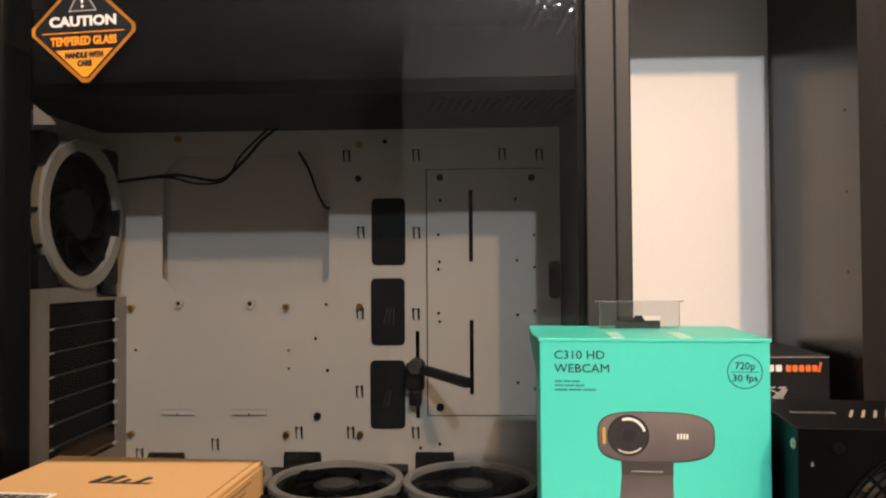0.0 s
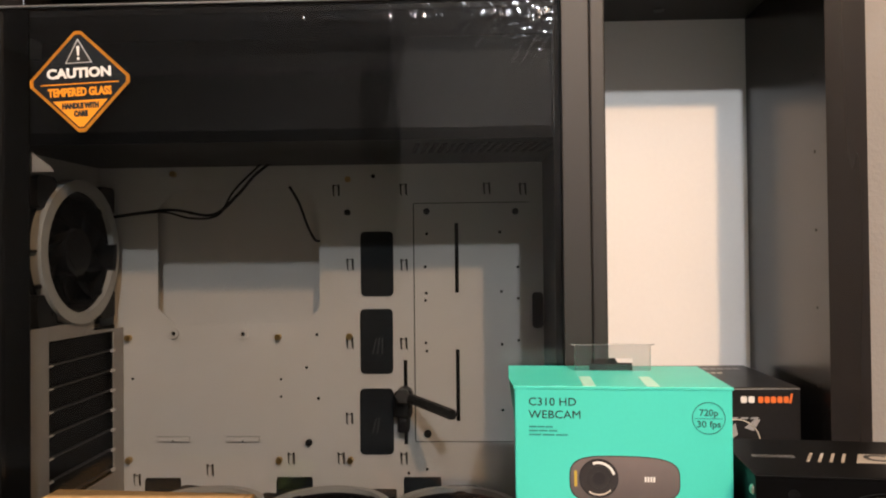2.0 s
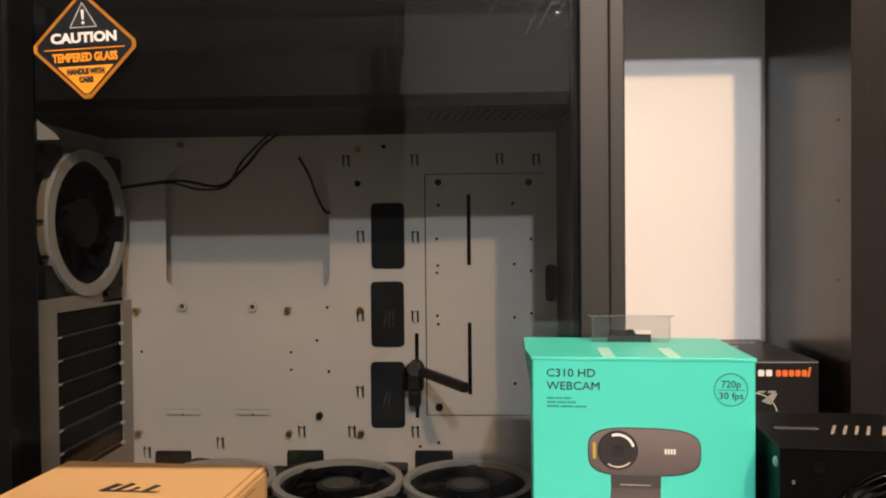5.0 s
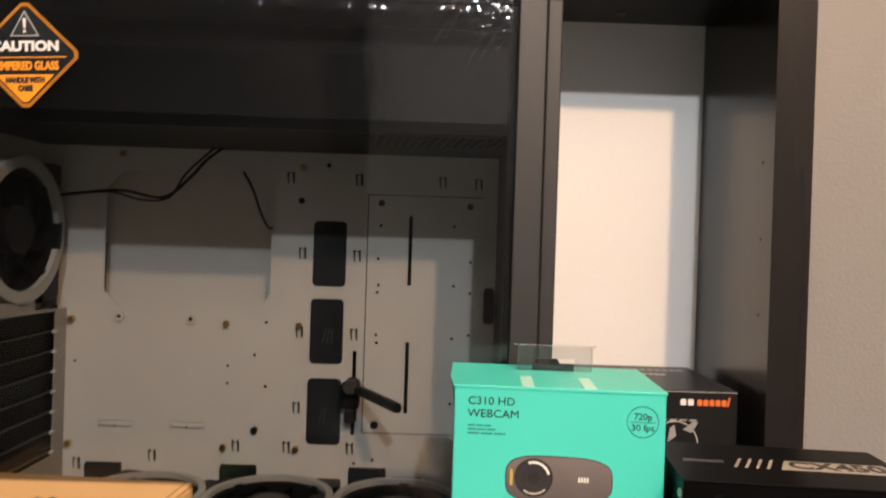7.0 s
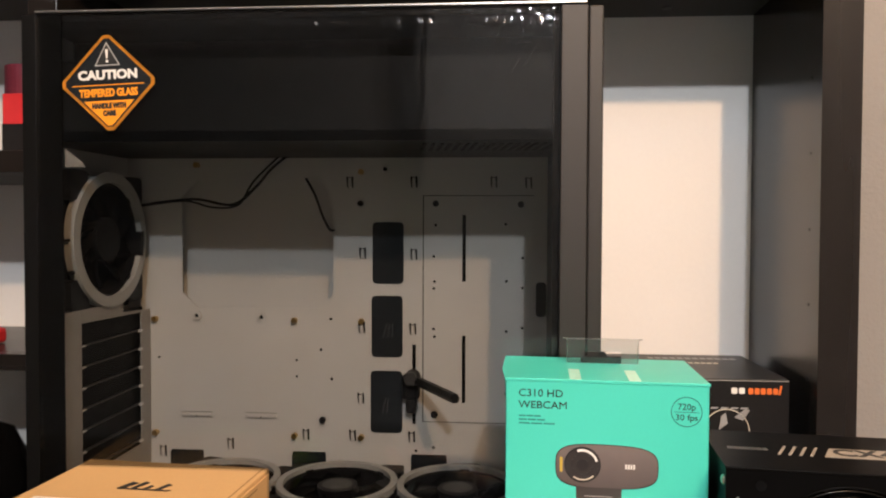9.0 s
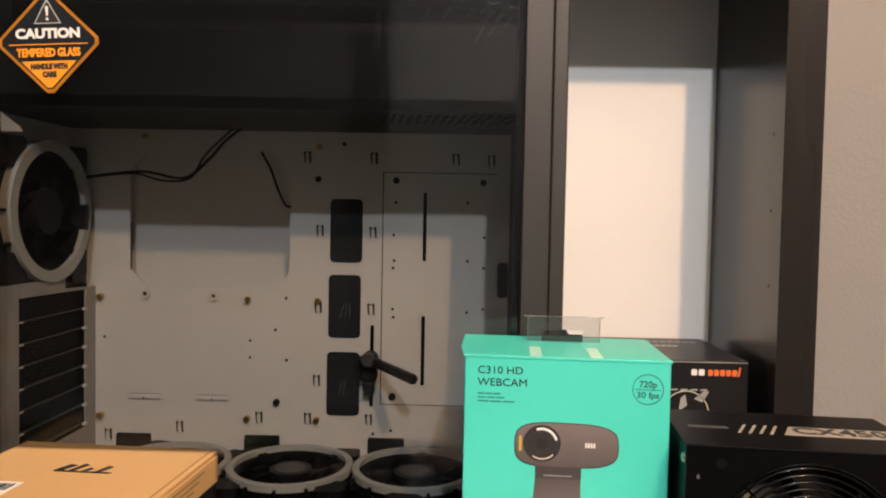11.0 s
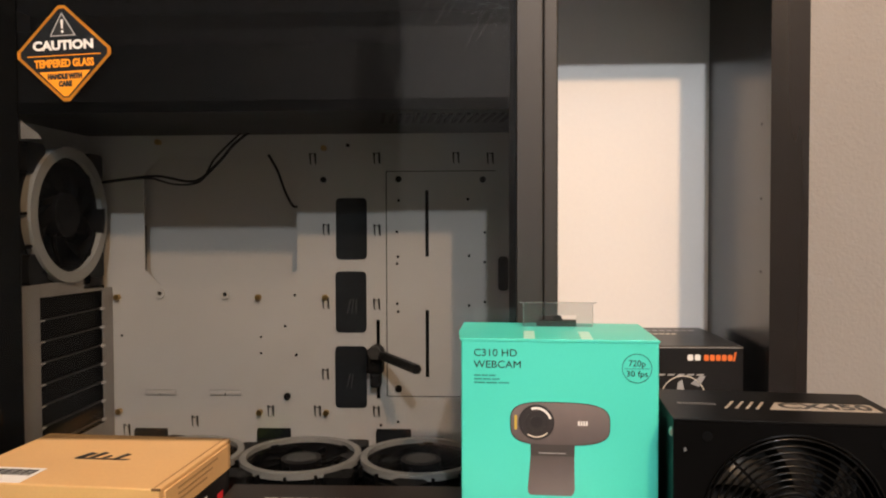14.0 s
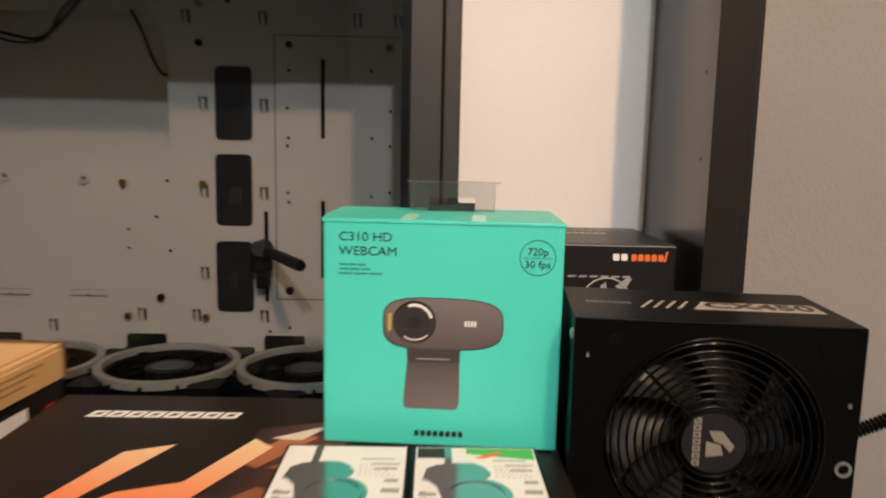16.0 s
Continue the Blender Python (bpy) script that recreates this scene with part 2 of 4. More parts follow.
def tube(points, r, k=8, bm=None, ribs=0.0):
    """A round cable along a smooth line through the points."""
    pts = [Vector(p) for p in points]
    line = []
    for i in range(len(pts) - 1):
        p0, p1, p2, p3 = pts[max(i - 1, 0)], pts[i], pts[i + 1], pts[min(i + 2, len(pts) - 1)]
        for s in range(10):
            t = s / 10
            line.append(0.5 * (2 * p1 + (p2 - p0) * t + (2 * p0 - 5 * p1 + 4 * p2 - p3) * t * t + (3 * p1 - p0 - 3 * p2 + p3) * t ** 3))
    line.append(pts[-1])
    if ribs:
        dense = []
        for a, b in zip(line, line[1:]):
            steps = max(int((b - a).length / (ribs / 4)), 1)
            dense += [a.lerp(b, s / steps) for s in range(steps)]
        line = dense + [line[-1]]
    fresh, rings = bmesh.new(), []
    for i, p in enumerate(line):
        d = (line[min(i + 1, len(line) - 1)] - line[max(i - 1, 0)]).normalized()
        side = d.cross(Vector((0, 0, 1)) if abs(d.z) < 0.9 else Vector((1, 0, 0))).normalized()
        up = side.cross(d)
        rad = r * (1 + 0.16 * (1 if i % 4 < 2 else -1)) if ribs else r
        rings.append([fresh.verts.new(p + rad * (math.cos(2 * math.pi * j / k) * side + math.sin(2 * math.pi * j / k) * up)) for j in range(k)])
    for u, v in zip(rings, rings[1:]):
        for j in range(k):
            fresh.faces.new((u[j], u[(j + 1) % k], v[(j + 1) % k], v[j]))
    fresh.faces.new(rings[0]), fresh.faces.new(rings[-1])
    return join(bm, fresh)


def holed(a0, a1, b0, b1, holes, plane, d0, d1):
    """A sheet with rectangular openings through it."""
    ca = sorted({a0, a1, *[h[0] for h in holes], *[h[1] for h in holes]})
    cb = sorted({b0, b1, *[h[2] for h in holes], *[h[3] for h in holes]})
    put = {"xz": lambda a, b, d: (a, d, b), "xy": lambda a, b, d: (a, b, d), "yz": lambda a, b, d: (d, a, b)}[plane]

    def full(i, j):
        if not (0 <= i < len(ca) - 1 and 0 <= j < len(cb) - 1):
            return False
        a, b = (ca[i] + ca[i + 1]) / 2, (cb[j] + cb[j + 1]) / 2
        return not any(h[0] < a < h[1] and h[2] < b < h[3] for h in holes)
    bm, seen = bmesh.new(), {}

    def v(i, j, d):
        if (i, j, d) not in seen:
            seen[i, j, d] = bm.verts.new(put(ca[i], cb[j], d))
        return seen[i, j, d]
    for i in range(len(ca) - 1):
        for j in range(len(cb) - 1):
            if not full(i, j):
                continue
            for d in (d0, d1):
                bm.faces.new((v(i, j, d), v(i + 1, j, d), v(i + 1, j + 1, d), v(i, j + 1, d)))
            for di, dj, e in ((-1, 0, (i, j, i, j + 1)), (1, 0, (i + 1, j, i + 1, j + 1)), (0, -1, (i, j, i + 1, j)), (0, 1, (i, j + 1, i + 1, j + 1))):
                if not full(i + di, j + dj):
                    bm.faces.new((v(e[0], e[1], d0), v(e[2], e[3], d0), v(e[2], e[3], d1), v(e[0], e[1], d1)))
    return bm


def lettering(text, size, m, width=0.0, bold=0.0):
    """Built-in letters as a thin mesh, in the plane that m gives; width: the length to fit."""
    cu = bpy.data.curves.new("letters", "FONT")
    cu.body, cu.size, cu.extrude, cu.offset, cu.resolution_u = text, size, 0.00012, bold, 3
    cu.align_x, cu.align_y = "CENTER", "CENTER"
    ob = new("letters", cu)
    bpy.context.view_layer.update()
    me = bpy.data.meshes.new_from_object(ob.evaluated_get(bpy.context.evaluated_depsgraph_get()))
    bm = bmesh.new()
    bm.from_mesh(me)
    bpy.data.objects.remove(ob), bpy.data.curves.remove(cu), bpy.data.meshes.remove(me)
    if width:
        xs = [w.co.x for w in bm.verts]
        bm.transform(Matrix.Diagonal((width / (max(xs) - min(xs)), 1, 1, 1)))
    bm.transform(m)
    return bm


FACE = Matrix.Rotation(radians(90), 4, "X")


def on_front(x, y, z):
    return Matrix.Translation((x, y, z)) @ FACE


def front_bars(x0, x1, z, h, y, count, skew=0.0, gap=0.3):
    """Plain bars in place of a printed name, on a face that looks along -y."""
    bm, w = None, (x1 - x0) / count
    for i in range(count):
        a, b = x0 + i * w, x0 + (i + 1 - gap) * w
        bm = prism([(a - skew * h, z - h / 2), (b - skew * h, z - h / 2), (b + skew * h, z + h / 2), (a + skew * h, z + h / 2)], "xz", y - 0.0004, y, bm)
    return bm


def top_bars(x0, x1, y, h, z, count, skew=0.0, gap=0.3):
    bm, w = None, (x1 - x0) / count
    for i in range(count):
        a, b = x0 + i * w, x0 + (i + 1 - gap) * w
        bm = prism([(a - skew * h, y - h / 2), (b - skew * h, y - h / 2), (b + skew * h, y + h / 2), (a + skew * h, y + h / 2)], "xy", z, z + 0.0004, bm)
    return bm


def ring_of(outer, inner, plane, d0, d1, bm=None):
    """A flat frame between two outlines of as many points."""
    put = {"xz": lambda a, b, d: (a, d, b), "xy": lambda a, b, d: (a, b, d)}[plane]
    fresh, n = bmesh.new(), len(outer)
    loops = [[fresh.verts.new(put(a, b, d)) for a, b in pts] for pts, d in ((inner, d0), (outer, d0), (outer, d1), (inner, d1))]
    for k in range(4):
        u, v = loops[k], loops[(k + 1) % 4]
        for i in range(n):
            fresh.faces.new((u[i], u[(i + 1) % n], v[(i + 1) % n], v[i]))
    return join(bm, fresh)


def block(a0, a1, b0, b1, t, skew, plane, d0, d1):
    """One hollow slanted block, in place of a printed sign."""
    def pts(i):
        return [(a0 + i - skew * (b1 - b0) / 2, b0 + i), (a1 - i - skew * (b1 - b0) / 2, b0 + i), (a1 - i + skew * (b1 - b0) / 2, b1 - i), (a0 + i + skew * (b1 - b0) / 2, b1 - i)]
    return ring_of(pts(0), pts(t), plane, d0, d1)


# ---- room ----
solid("wall_north", box(-3.0, 2.2, 0.776, 0.9, -0.67, 1.78), WALL, "grey-beige orange-peel plaster wall behind the shelving")
solid("wall_east", box(2.2, 2.3, -4.2, 0.9, -0.67, 1.78), WALL_DARK, "plain grey-beige painted wall")
solid("wall_west", box(-3.1, -3.0, -4.2, 0.9, -0.67, 1.78), WALL_DARK, "plain grey-beige painted wall")
# Unseen walls, stepped so the glass reflects brighter on its right
solid("wall_south", box(-0.40, 2.2, -3.32, -3.2, -0.67, 1.78), WALL_DARK, "plain grey-beige painted wall")
solid("added_corner_wall", box(-0.40, -0.30, -4.2, -3.32, -0.67, 1.78), WALL_DARK, "unseen plain grey-beige wall of a step added for the glass's reflection")
solid("added_recess_wall", box(-3.0, -0.30, -4.3, -4.2, -0.67, 1.78), WALL_DARK, "unseen plain grey-beige wall of a step added for the glass's reflection")
solid("floor", box(-3.1, 2.3, -4.3, 0.9, -0.75, -0.67), FLOOR, "grey carpet floor")
solid("ceiling", box(-3.1, 2.3, -4.3, 0.9, 1.78, 1.86), CEIL, "plain white ceiling")

# ---- desk and shelving ----
desk = thing("desk", pose(-0.5, 0.4, -0.67), "long black-brown laminate desk against the wall", "desk")
part("desktop", box(-1.5, 0.336, 0.12, 0.775, 0.05, DESK_Z, 0.002), LAMINATE_FLAT, desk, world=True)
for lx, ly in ((-1.46, 0.16), (0.30, 0.16), (-1.46, 0.72), (0.30, 0.72)):
    part("leg", box(lx - 0.025, lx + 0.025, ly - 0.025, ly + 0.025, -0.67, 0.05, 0.002), LAMINATE, desk, world=True)

unit = thing("shelf_unit", pose(-0.2, 0.67, DESK_Z), "black-brown laminate open shelf unit standing on the desk", "shelf")
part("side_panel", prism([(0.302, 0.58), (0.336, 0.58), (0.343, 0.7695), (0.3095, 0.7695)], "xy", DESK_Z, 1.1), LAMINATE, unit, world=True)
part("side_panel", box(-0.4215, -0.3925, 0.58, 0.7695, DESK_Z, 1.1, 0.0012), LAMINATE, unit, world=True)
part("side_panel", box(-1.1, -1.067, 0.58, 0.7695, DESK_Z, 1.1, 0.0012), LAMINATE, unit, world=True)
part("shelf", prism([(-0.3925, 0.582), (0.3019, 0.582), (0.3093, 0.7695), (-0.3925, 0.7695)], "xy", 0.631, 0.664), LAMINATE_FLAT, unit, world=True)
for z0, z1 in ((0.44, 0.461), (0.25, 0.266), (0.64, 0.661)):
    part("shelf", box(-1.067, -0.4215, 0.582, 0.7695, z0, z1, 0.001), LAMINATE_FLAT, unit, world=True)
part("top_board", box(-1.1, 0.336, 0.58, 0.7695, 1.1, 1.133, 0.001), LAMINATE_FLAT, unit, world=True)

part("back_board", box(-1.1, 0.3425, 0.7697, 0.7735, DESK_Z, 1.133), BACKBOARD, unit, "smooth white back board", world=True)
for hz in (0.457, 0.388, 0.320, 0.252, 0.525):
    part("pin_hole", prism(circle(0.602, hz, 0.0014, 10), "yz", 0.3027, 0.3035), VOID, unit, world=True)
for cx, cy in ((0.255, 0.615), (0.205, 0.735), (-0.02, 0.70), (-0.3, 0.61)):
    part("cam_lock", prism(circle(cx, cy, 0.0055, 16), "xy", 0.6295, 0.6315), DIMGREY, unit, world=True)

# ---- computer case ----
case = thing("computer_case", pose(-0.136, 0.62, DESK_Z), "empty white steel computer case with tinted glass side panel", "computer case")
HOLES = [(-0.327, -0.157, 0.300, 0.440), (-0.114, -0.080, 0.328, 0.395), (-0.115, -0.081, 0.248, 0.315), (-0.116, -0.081, 0.165, 0.233)]
SLOTS = [(-0.0165, -0.0125, 0.331, 0.403), (-0.0165, -0.0125, 0.199, 0.273), (-0.0705, -0.0665, 0.175, 0.262)]
CUTS = [(-0.341, -0.304, 0.126, 0.141), (-0.203, -0.166, 0.126, 0.142), (-0.071, -0.033, 0.126, 0.142)]
tray = part("motherboard_tray", holed(-0.389, 0.0742, 0.108, 0.470, HOLES[:1] + [(a + 0.004, b - 0.004, c + 0.004, d - 0.004) for a, b, c, d in HOLES[1:]] + SLOTS + CUTS, "xz", 0.700, 0.7015), WHITE_STEEL, case, "white painted steel tray", world=True)
part("recess_panel", box(-0.352, -0.148, 0.7305, 0.732, 0.27, 0.47), WHITE_STEEL, case, world=True)
part("back_panel", box(-0.3915, 0.09, 0.735, 0.737, 0.10, 0.57), BLACK_STEEL, case, world=True)
part("rear_panel", box(-0.3915, -0.3895, 0.5322, 0.735, 0.10, 0.57), WHITE_STEEL, case, world=True)
part("floor_panel", box(-0.3895, 0.086, 0.532, 0.735, 0.1, 0.1115), BLACK_STEEL, case, world=True)
part("top_panel", box(-0.3915, 0.106, 0.532, 0.738, 0.566, 0.571, 0.001), BLACK_STEEL, case, world=True)
part("top_chamber", prism([(0.537, 0.4625), (0.6995, 0.4645), (0.6995, 0.5335), (0.5375, 0.5335)], "yz", -0.389, 0.0742), BLACK_STEEL, case, "black steel cover across the upper bay", world=True)
part("chamber_back", box(-0.389, 0.0742, 0.600, 0.6995, 0.5337, 0.5655), BLACK_STEEL, case, world=True)
part("chamber_screw", prism(circle(0.020, 0.4985, 0.0022, 12), "xz", 0.5362, 0.5374), RUBBER, case, world=True)
for i in range(16):
    vx, vy = -0.045 + 0.0075 * i, 0.556 + 0.0015 * (i % 2)
    part("vent_slot", prism([(vx, vy), (vx + 0.0035, vy), (vx - 0.004, vy + 0.05), (vx - 0.0075, vy + 0.05)], "xy", 0.4615, 0.4624), VOID, case, world=True)
part("front_inner_panel", box(0.0745, 0.0865, 0.536, 0.735, 0.1045, 0.5655, 0.0005), BLACK_STEEL, case, world=True)
part("glass_border", box(0.0655, 0.0712, 0.5303, 0.5348, 0.1, 0.5655), BLACK_STEEL, case, world=True)
part("front_pillar", box(0.0715, 0.0935, 0.527, 0.535, 0.1, 0.5715, 0.001), BRUSHED, case, world=True)
part("front_panel", box(0.0943, 0.1065, 0.530, 0.737, 0.1, 0.5715, 0.0015), BRUSHED, case, world=True)
part("top_trim", box(-0.378, 0.092, 0.525, 0.5285, 0.5722, 0.5737, 0.0003), STEEL, case, "thin bright metal edge", world=True)
glass = part("glass_panel", box(-0.378, 0.0705, 0.5260, 0.5300, 0.1, 0.5718), GLASS, case, "lightly tinted tempered glass", world=True)
part("rear_trim", box(-0.3917, -0.3785, 0.5275, 0.5318, 0.1, 0.5715, 0.0008), BLACK_STEEL, case, world=True)
part("glass_border", box(-0.378, -0.3575, 0.5303, 0.5318, 0.1, 0.5715), BLACK_STEEL, case, world=True)
for fx, fy in ((-0.34, 0.56), (0.06, 0.56), (-0.34, 0.71), (0.06, 0.71)):
    part("foot", prism(circle(fx, fy, 0.014, 16), "xy", DESK_Z, 0.1), RUBBER, case, world=True)
for x0, x1, z0, z1 in HOLES[1:]:
    part("grommet", prism(rrect(x0, x1, z0, z1, 0.005), "xz", 0.6992, 0.705), RUBBER, case, "black rubber cable grommet", world=True)
part("drive_plate", holed(-0.058, 0.060, 0.179, 0.423, SLOTS[:2], "xz", 0.6975, 0.6998), WHITE_STEEL, case, world=True)
# expansion slots: a bracket standing in from the rear wall
SX = -0.364
# White steel in a darker tone; the bracket's shade is in the colour
SHADED_STEEL = surface("shaded_white_steel", (0.38, 0.365, 0.34), 0.5)
part("slot_flange", box(SX - 0.0012, SX + 0.001, 0.5365, 0.5665, 0.112, 0.311, 0.0006), SHADED_STEEL, case, world=True)
part("slot_rail", box(SX - 0.0012, SX + 0.0008, 0.6785, 0.6990, 0.112, 0.2985, 0.0006), SHADED_STEEL, case, world=True)
part("slot_head", prism([(0.5667, 0.2985), (0.6783, 0.2965), (0.6783, 0.2990), (0.6405, 0.3005), (0.6405, 0.3100), (0.5850, 0.3110), (0.5667, 0.3110)], "yz", SX - 0.0012, SX + 0.0008), SHADED_STEEL, case, world=True)
part("slot_foot", box(SX - 0.0012, SX + 0.0008, 0.5667, 0.6783, 0.112, 0.1525), SHADED_STEEL, case, world=True)
SLATE = surface("dull_black_edge", (0.065, 0.062, 0.056), 0.4, metal=0.3)
SLOT_BLACK = surface("matt_black_steel", (0.0055, 0.0055, 0.006), 0.6, bump=0, spec=0.1)
for i in range(7):
    z0 = 0.1567 + 0.0200 * i
    cover = part("slot_cover", box(SX - 0.0065, SX - 0.0050, 0.5667, 0.6783, z0 + 0.0006, z0 + 0.0194, 0.0004), SLOT_BLACK, case, world=True)
    part("cover_fold", box(SX - 0.0048, SX - 0.0008, 0.5745, 0.6783, z0 - 0.0005, z0 + 0.0005), SLATE, cover, world=True)
    part("cover_tip", box(SX - 0.0020, SX + 0.0004, 0.5668, 0.5742, z0 - 0.0007, z0 + 0.0006), WHITE_STEEL, cover, world=True)
    part("cover_hook", box(SX - 0.0010, SX + 0.0016, 0.6745, 0.6800, z0 - 0.0015, z0 + 0.0013), WHITE_STEEL, cover, world=True)
part("slot_backing", box(SX - 0.0105, SX - 0.0090, 0.5370, 0.6990, 0.115, 0.3005), SLOT_BLACK, case, world=True)


for sx, sz in ((-0.3575, 0.287), (-0.2, 0.287), (-0.126, 0.287), (-0.3575, 0.16), (-0.2, 0.16), (-0.126, 0.16), (-0.309, 0.457), (-0.126, 0.449)):
    part("standoff", prism(circle(sx, sz, 0.0034, 6), "xz", 0.694, 0.7), BRASS, case, "brass standoff", world=True)

part("fan_mount_plate", box(-0.3893, -0.3886, 0.5325, 0.699, 0.302, 0.4380), BLACK_STEEL, case, world=True)

# ---- fans ----


HUBGREY = surface("hub_sticker_grey", (0.030, 0.029, 0.028), 0.4, vary=0.3, grain=80)


def case_fan(m, label, skirt, rim, rear=False):
    """A 120 mm fan, its air going along local z, centre of the back face at the origin."""
    fan = thing("case_fan", m, label, "fan", "case fans")
    h = 0.06
    frame_bm = None
    for sx in (-1, 1):
        for sy in (-1, 1):
            frame_bm = prism(rrect(min(sx * 0.034, sx * h), max(sx * 0.034, sx * h), min(sy * 0.034, sy * h), max(sy * 0.034, sy * h), 0.005), "xy", 0.0, 0.022, frame_bm)
    frame_bm = annulus(0, 0, 0.0555, 0.0592, "xy", 0.0, 0.0125, 56, frame_bm)
    part("fan_frame", frame_bm, PLASTIC, fan)
    part("light_ring", annulus(0, 0, 0.0518 if rear else 0.0532, rim, "xy", 0.0205, 0.0255, 64), DIFFUSER, fan, "milky plastic light ring")
    part("ring_skirt", annulus(0, 0, rim - 0.003, rim, "xy", skirt, 0.0204, 64), DIFFUSER, fan)
    part("frame_plate", annulus(0, 0, 0.0500, 0.0556, "xy", 0.0, 0.0195, 48, box(-h, h, -h, h, 0.0002, 0.0012)), PLASTIC, fan)
    for i in range(14):
        a = 2 * math.pi * (i + 0.5) / 14
        if rear and not 10 <= i <= 12:
            continue
        bm = box(-0.002, 0.002, -0.0012, 0.0012, 0.018, 0.0225) if rear else box(-0.002, 0.002, -0.0012, 0.0012, 0.012, 0.0225)
        bm.transform(Matrix.Rotation(a, 4, "Z") @ Matrix.Translation((0.0628, 0, 0)))
        part("ring_clip", bm, DIFFUSER if skirt < 0.015 else PLASTIC, fan)
    part("hub", prism(circle(0, 0, 0.02, 32), "xy", 0.006, 0.021), PLASTIC, fan)
    part("hub_sticker", prism(circle(0, 0, 0.015, 32), "xy", 0.0212, 0.0216), PLASTIC if rear else HUBGREY, fan, "dull round hub sticker")
    if rear:
        arc = [radians(72 + 26 * k / 5) for k in range(6)]
        part("ring_clamp", prism([(0.0485 * math.cos(a), 0.0485 * math.sin(a)) for a in arc] + [(0.0545 * math.cos(a), 0.0545 * math.sin(a)) for a in reversed(arc)], "xy", 0.0200, 0.0268), PLASTIC, fan)
    for i in range(9):
        bm = bmesh.new()
        rows = []
        for k in range(6):
            r = 0.019 + 0.0057 * k
            a = 0.11 * k
            lead, trail = a + 0.02, a + 0.52 - 0.02 * k
            rows.append([bm.verts.new((r * math.cos(t), r * math.sin(t), z)) for t, z in ((lead, 0.018), ((lead + trail) / 2, 0.0125), (trail, 0.006))])
        for u, v in zip(rows, rows[1:]):
            for j in range(2):
                bm.faces.new((u[j], u[j + 1], v[j + 1], v[j]))
        bmesh.ops.solidify(bm, geom=bm.faces[:], thickness=0.0012)
        bm.transform(Matrix.Rotation(2 * math.pi * i / 9, 4, "Z"))
        part("blade", bm, PLASTIC, fan, smooth=True)
    for i in range(3):
        bm = box(0.018, 0.054, -0.002, 0.002, 0.001, 0.004)
        bm.transform(Matrix.Rotation(2 * math.pi * i / 3 + 0.4, 4, "Z"))
        part("strut", bm, PLASTIC, fan)
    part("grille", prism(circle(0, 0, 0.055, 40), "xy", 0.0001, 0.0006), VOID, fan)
    return fan


floor_fan = case_fan(pose(-0.137, 0.628, 0.1117), "black case fan with a milky ring on the case floor", 0.0190, 0.0598)
copy_thing(floor_fan, pose(-0.017, 0.628, 0.1117, 0, 0, 40))
copy_thing(floor_fan, pose(-0.257, 0.628, 0.1117, 0, 0, 75))
case_fan(pose(-0.3884, 0.618, 0.376, 0, 90, 0) @ Matrix.Scale(1.09, 4), "black case fan with a milky ring on the rear wall", 0.0165, 0.0615, True)

# ---- boxes on the desk ----


def carton(name, m, w, d, h, material, label, category="box", bevel=0.0012):
    """A box with its front left bottom corner at the origin."""
    ob = thing(name, m, label, category)
    part("carton", box(0, w, 0, d, 0, h, bevel), material, ob)
    return ob


board_box = carton("motherboard_box", pose(-0.165, 0.25, DESK_Z), 0.331, 0.262, 0.066, BROWNBLACK, "flat black printed motherboard box with orange streaks")
webcam_box = carton("webcam_box", pose(0.0262, 0.4362, 0.1485, 0, 0, -4), 0.138, 0.088, 0.1335, TEAL, "teal webcam carton standing on the flat black box")
cooler_box = carton("cooler_box", pose(0.125, 0.615, DESK_Z), 0.168, 0.13, 0.166, BLACKCARD, "black cooler carton with a white and orange name")
psu = thing("power_supply", pose(0.165, 0.3955, DESK_Z, 0, 0, -6), "black metal power supply standing on its side, fan facing out", "power supply")
black_box = carton("flat_black_box", pose(-0.345, 0.42, DESK_Z, 0, 0, -4), 0.16, 0.125, 0.071, BLACKCARD, "flat black carton with a white label on its side")
card_box = carton("cardboard_box", pose(-0.352, 0.425, 0.1535, 0, 0, -4), 0.168, 0.122, 0.026, CARD, "flat brown cardboard box lying on a black carton")
green_box = carton("green_box", pose(-0.331, 0.275, DESK_Z, 0, 0, 12), 0.165, 0.10, 0.063, GREENCARD, "lime green carton beside the stacked boxes")
for x0, x1, z0, z1 in CUTS:
    part("cutout_cover", prism(rrect(x0 - 0.0005, x1 + 0.0005, z0 - 0.012, z1, 0.004), "xz", 0.6990, 0.6999), RUBBER, case, world=True)
part("grommet", prism(rrect(0.0625, 0.0735, 0.294, 0.331, 0.004), "xz", 0.6975, 0.6998), RUBBER, case, "black rubber cable grommet", world=True)
# Dim grey strip paints in the shade along the recess panel's left edge
part("panel_edge_shade", box(-0.3420, -0.3388, 0.7296, 0.7304, 0.306, 0.366), DIMGREY, case, world=True)
# cut corners of the opening in the tray
for pts in ([(-0.327, 0.300), (-0.310, 0.300), (-0.327, 0.317)], [(-0.157, 0.300), (-0.157, 0.317), (-0.170, 0.300)], [(-0.327, 0.440), (-0.327, 0.422), (-0.309, 0.440)], [(-0.157, 0.440), (-0.175, 0.440), (-0.157, 0.422)]):
    part("recess_corner", prism(pts, "xz", 0.7001, 0.7014), WHITE_STEEL, case, world=True)

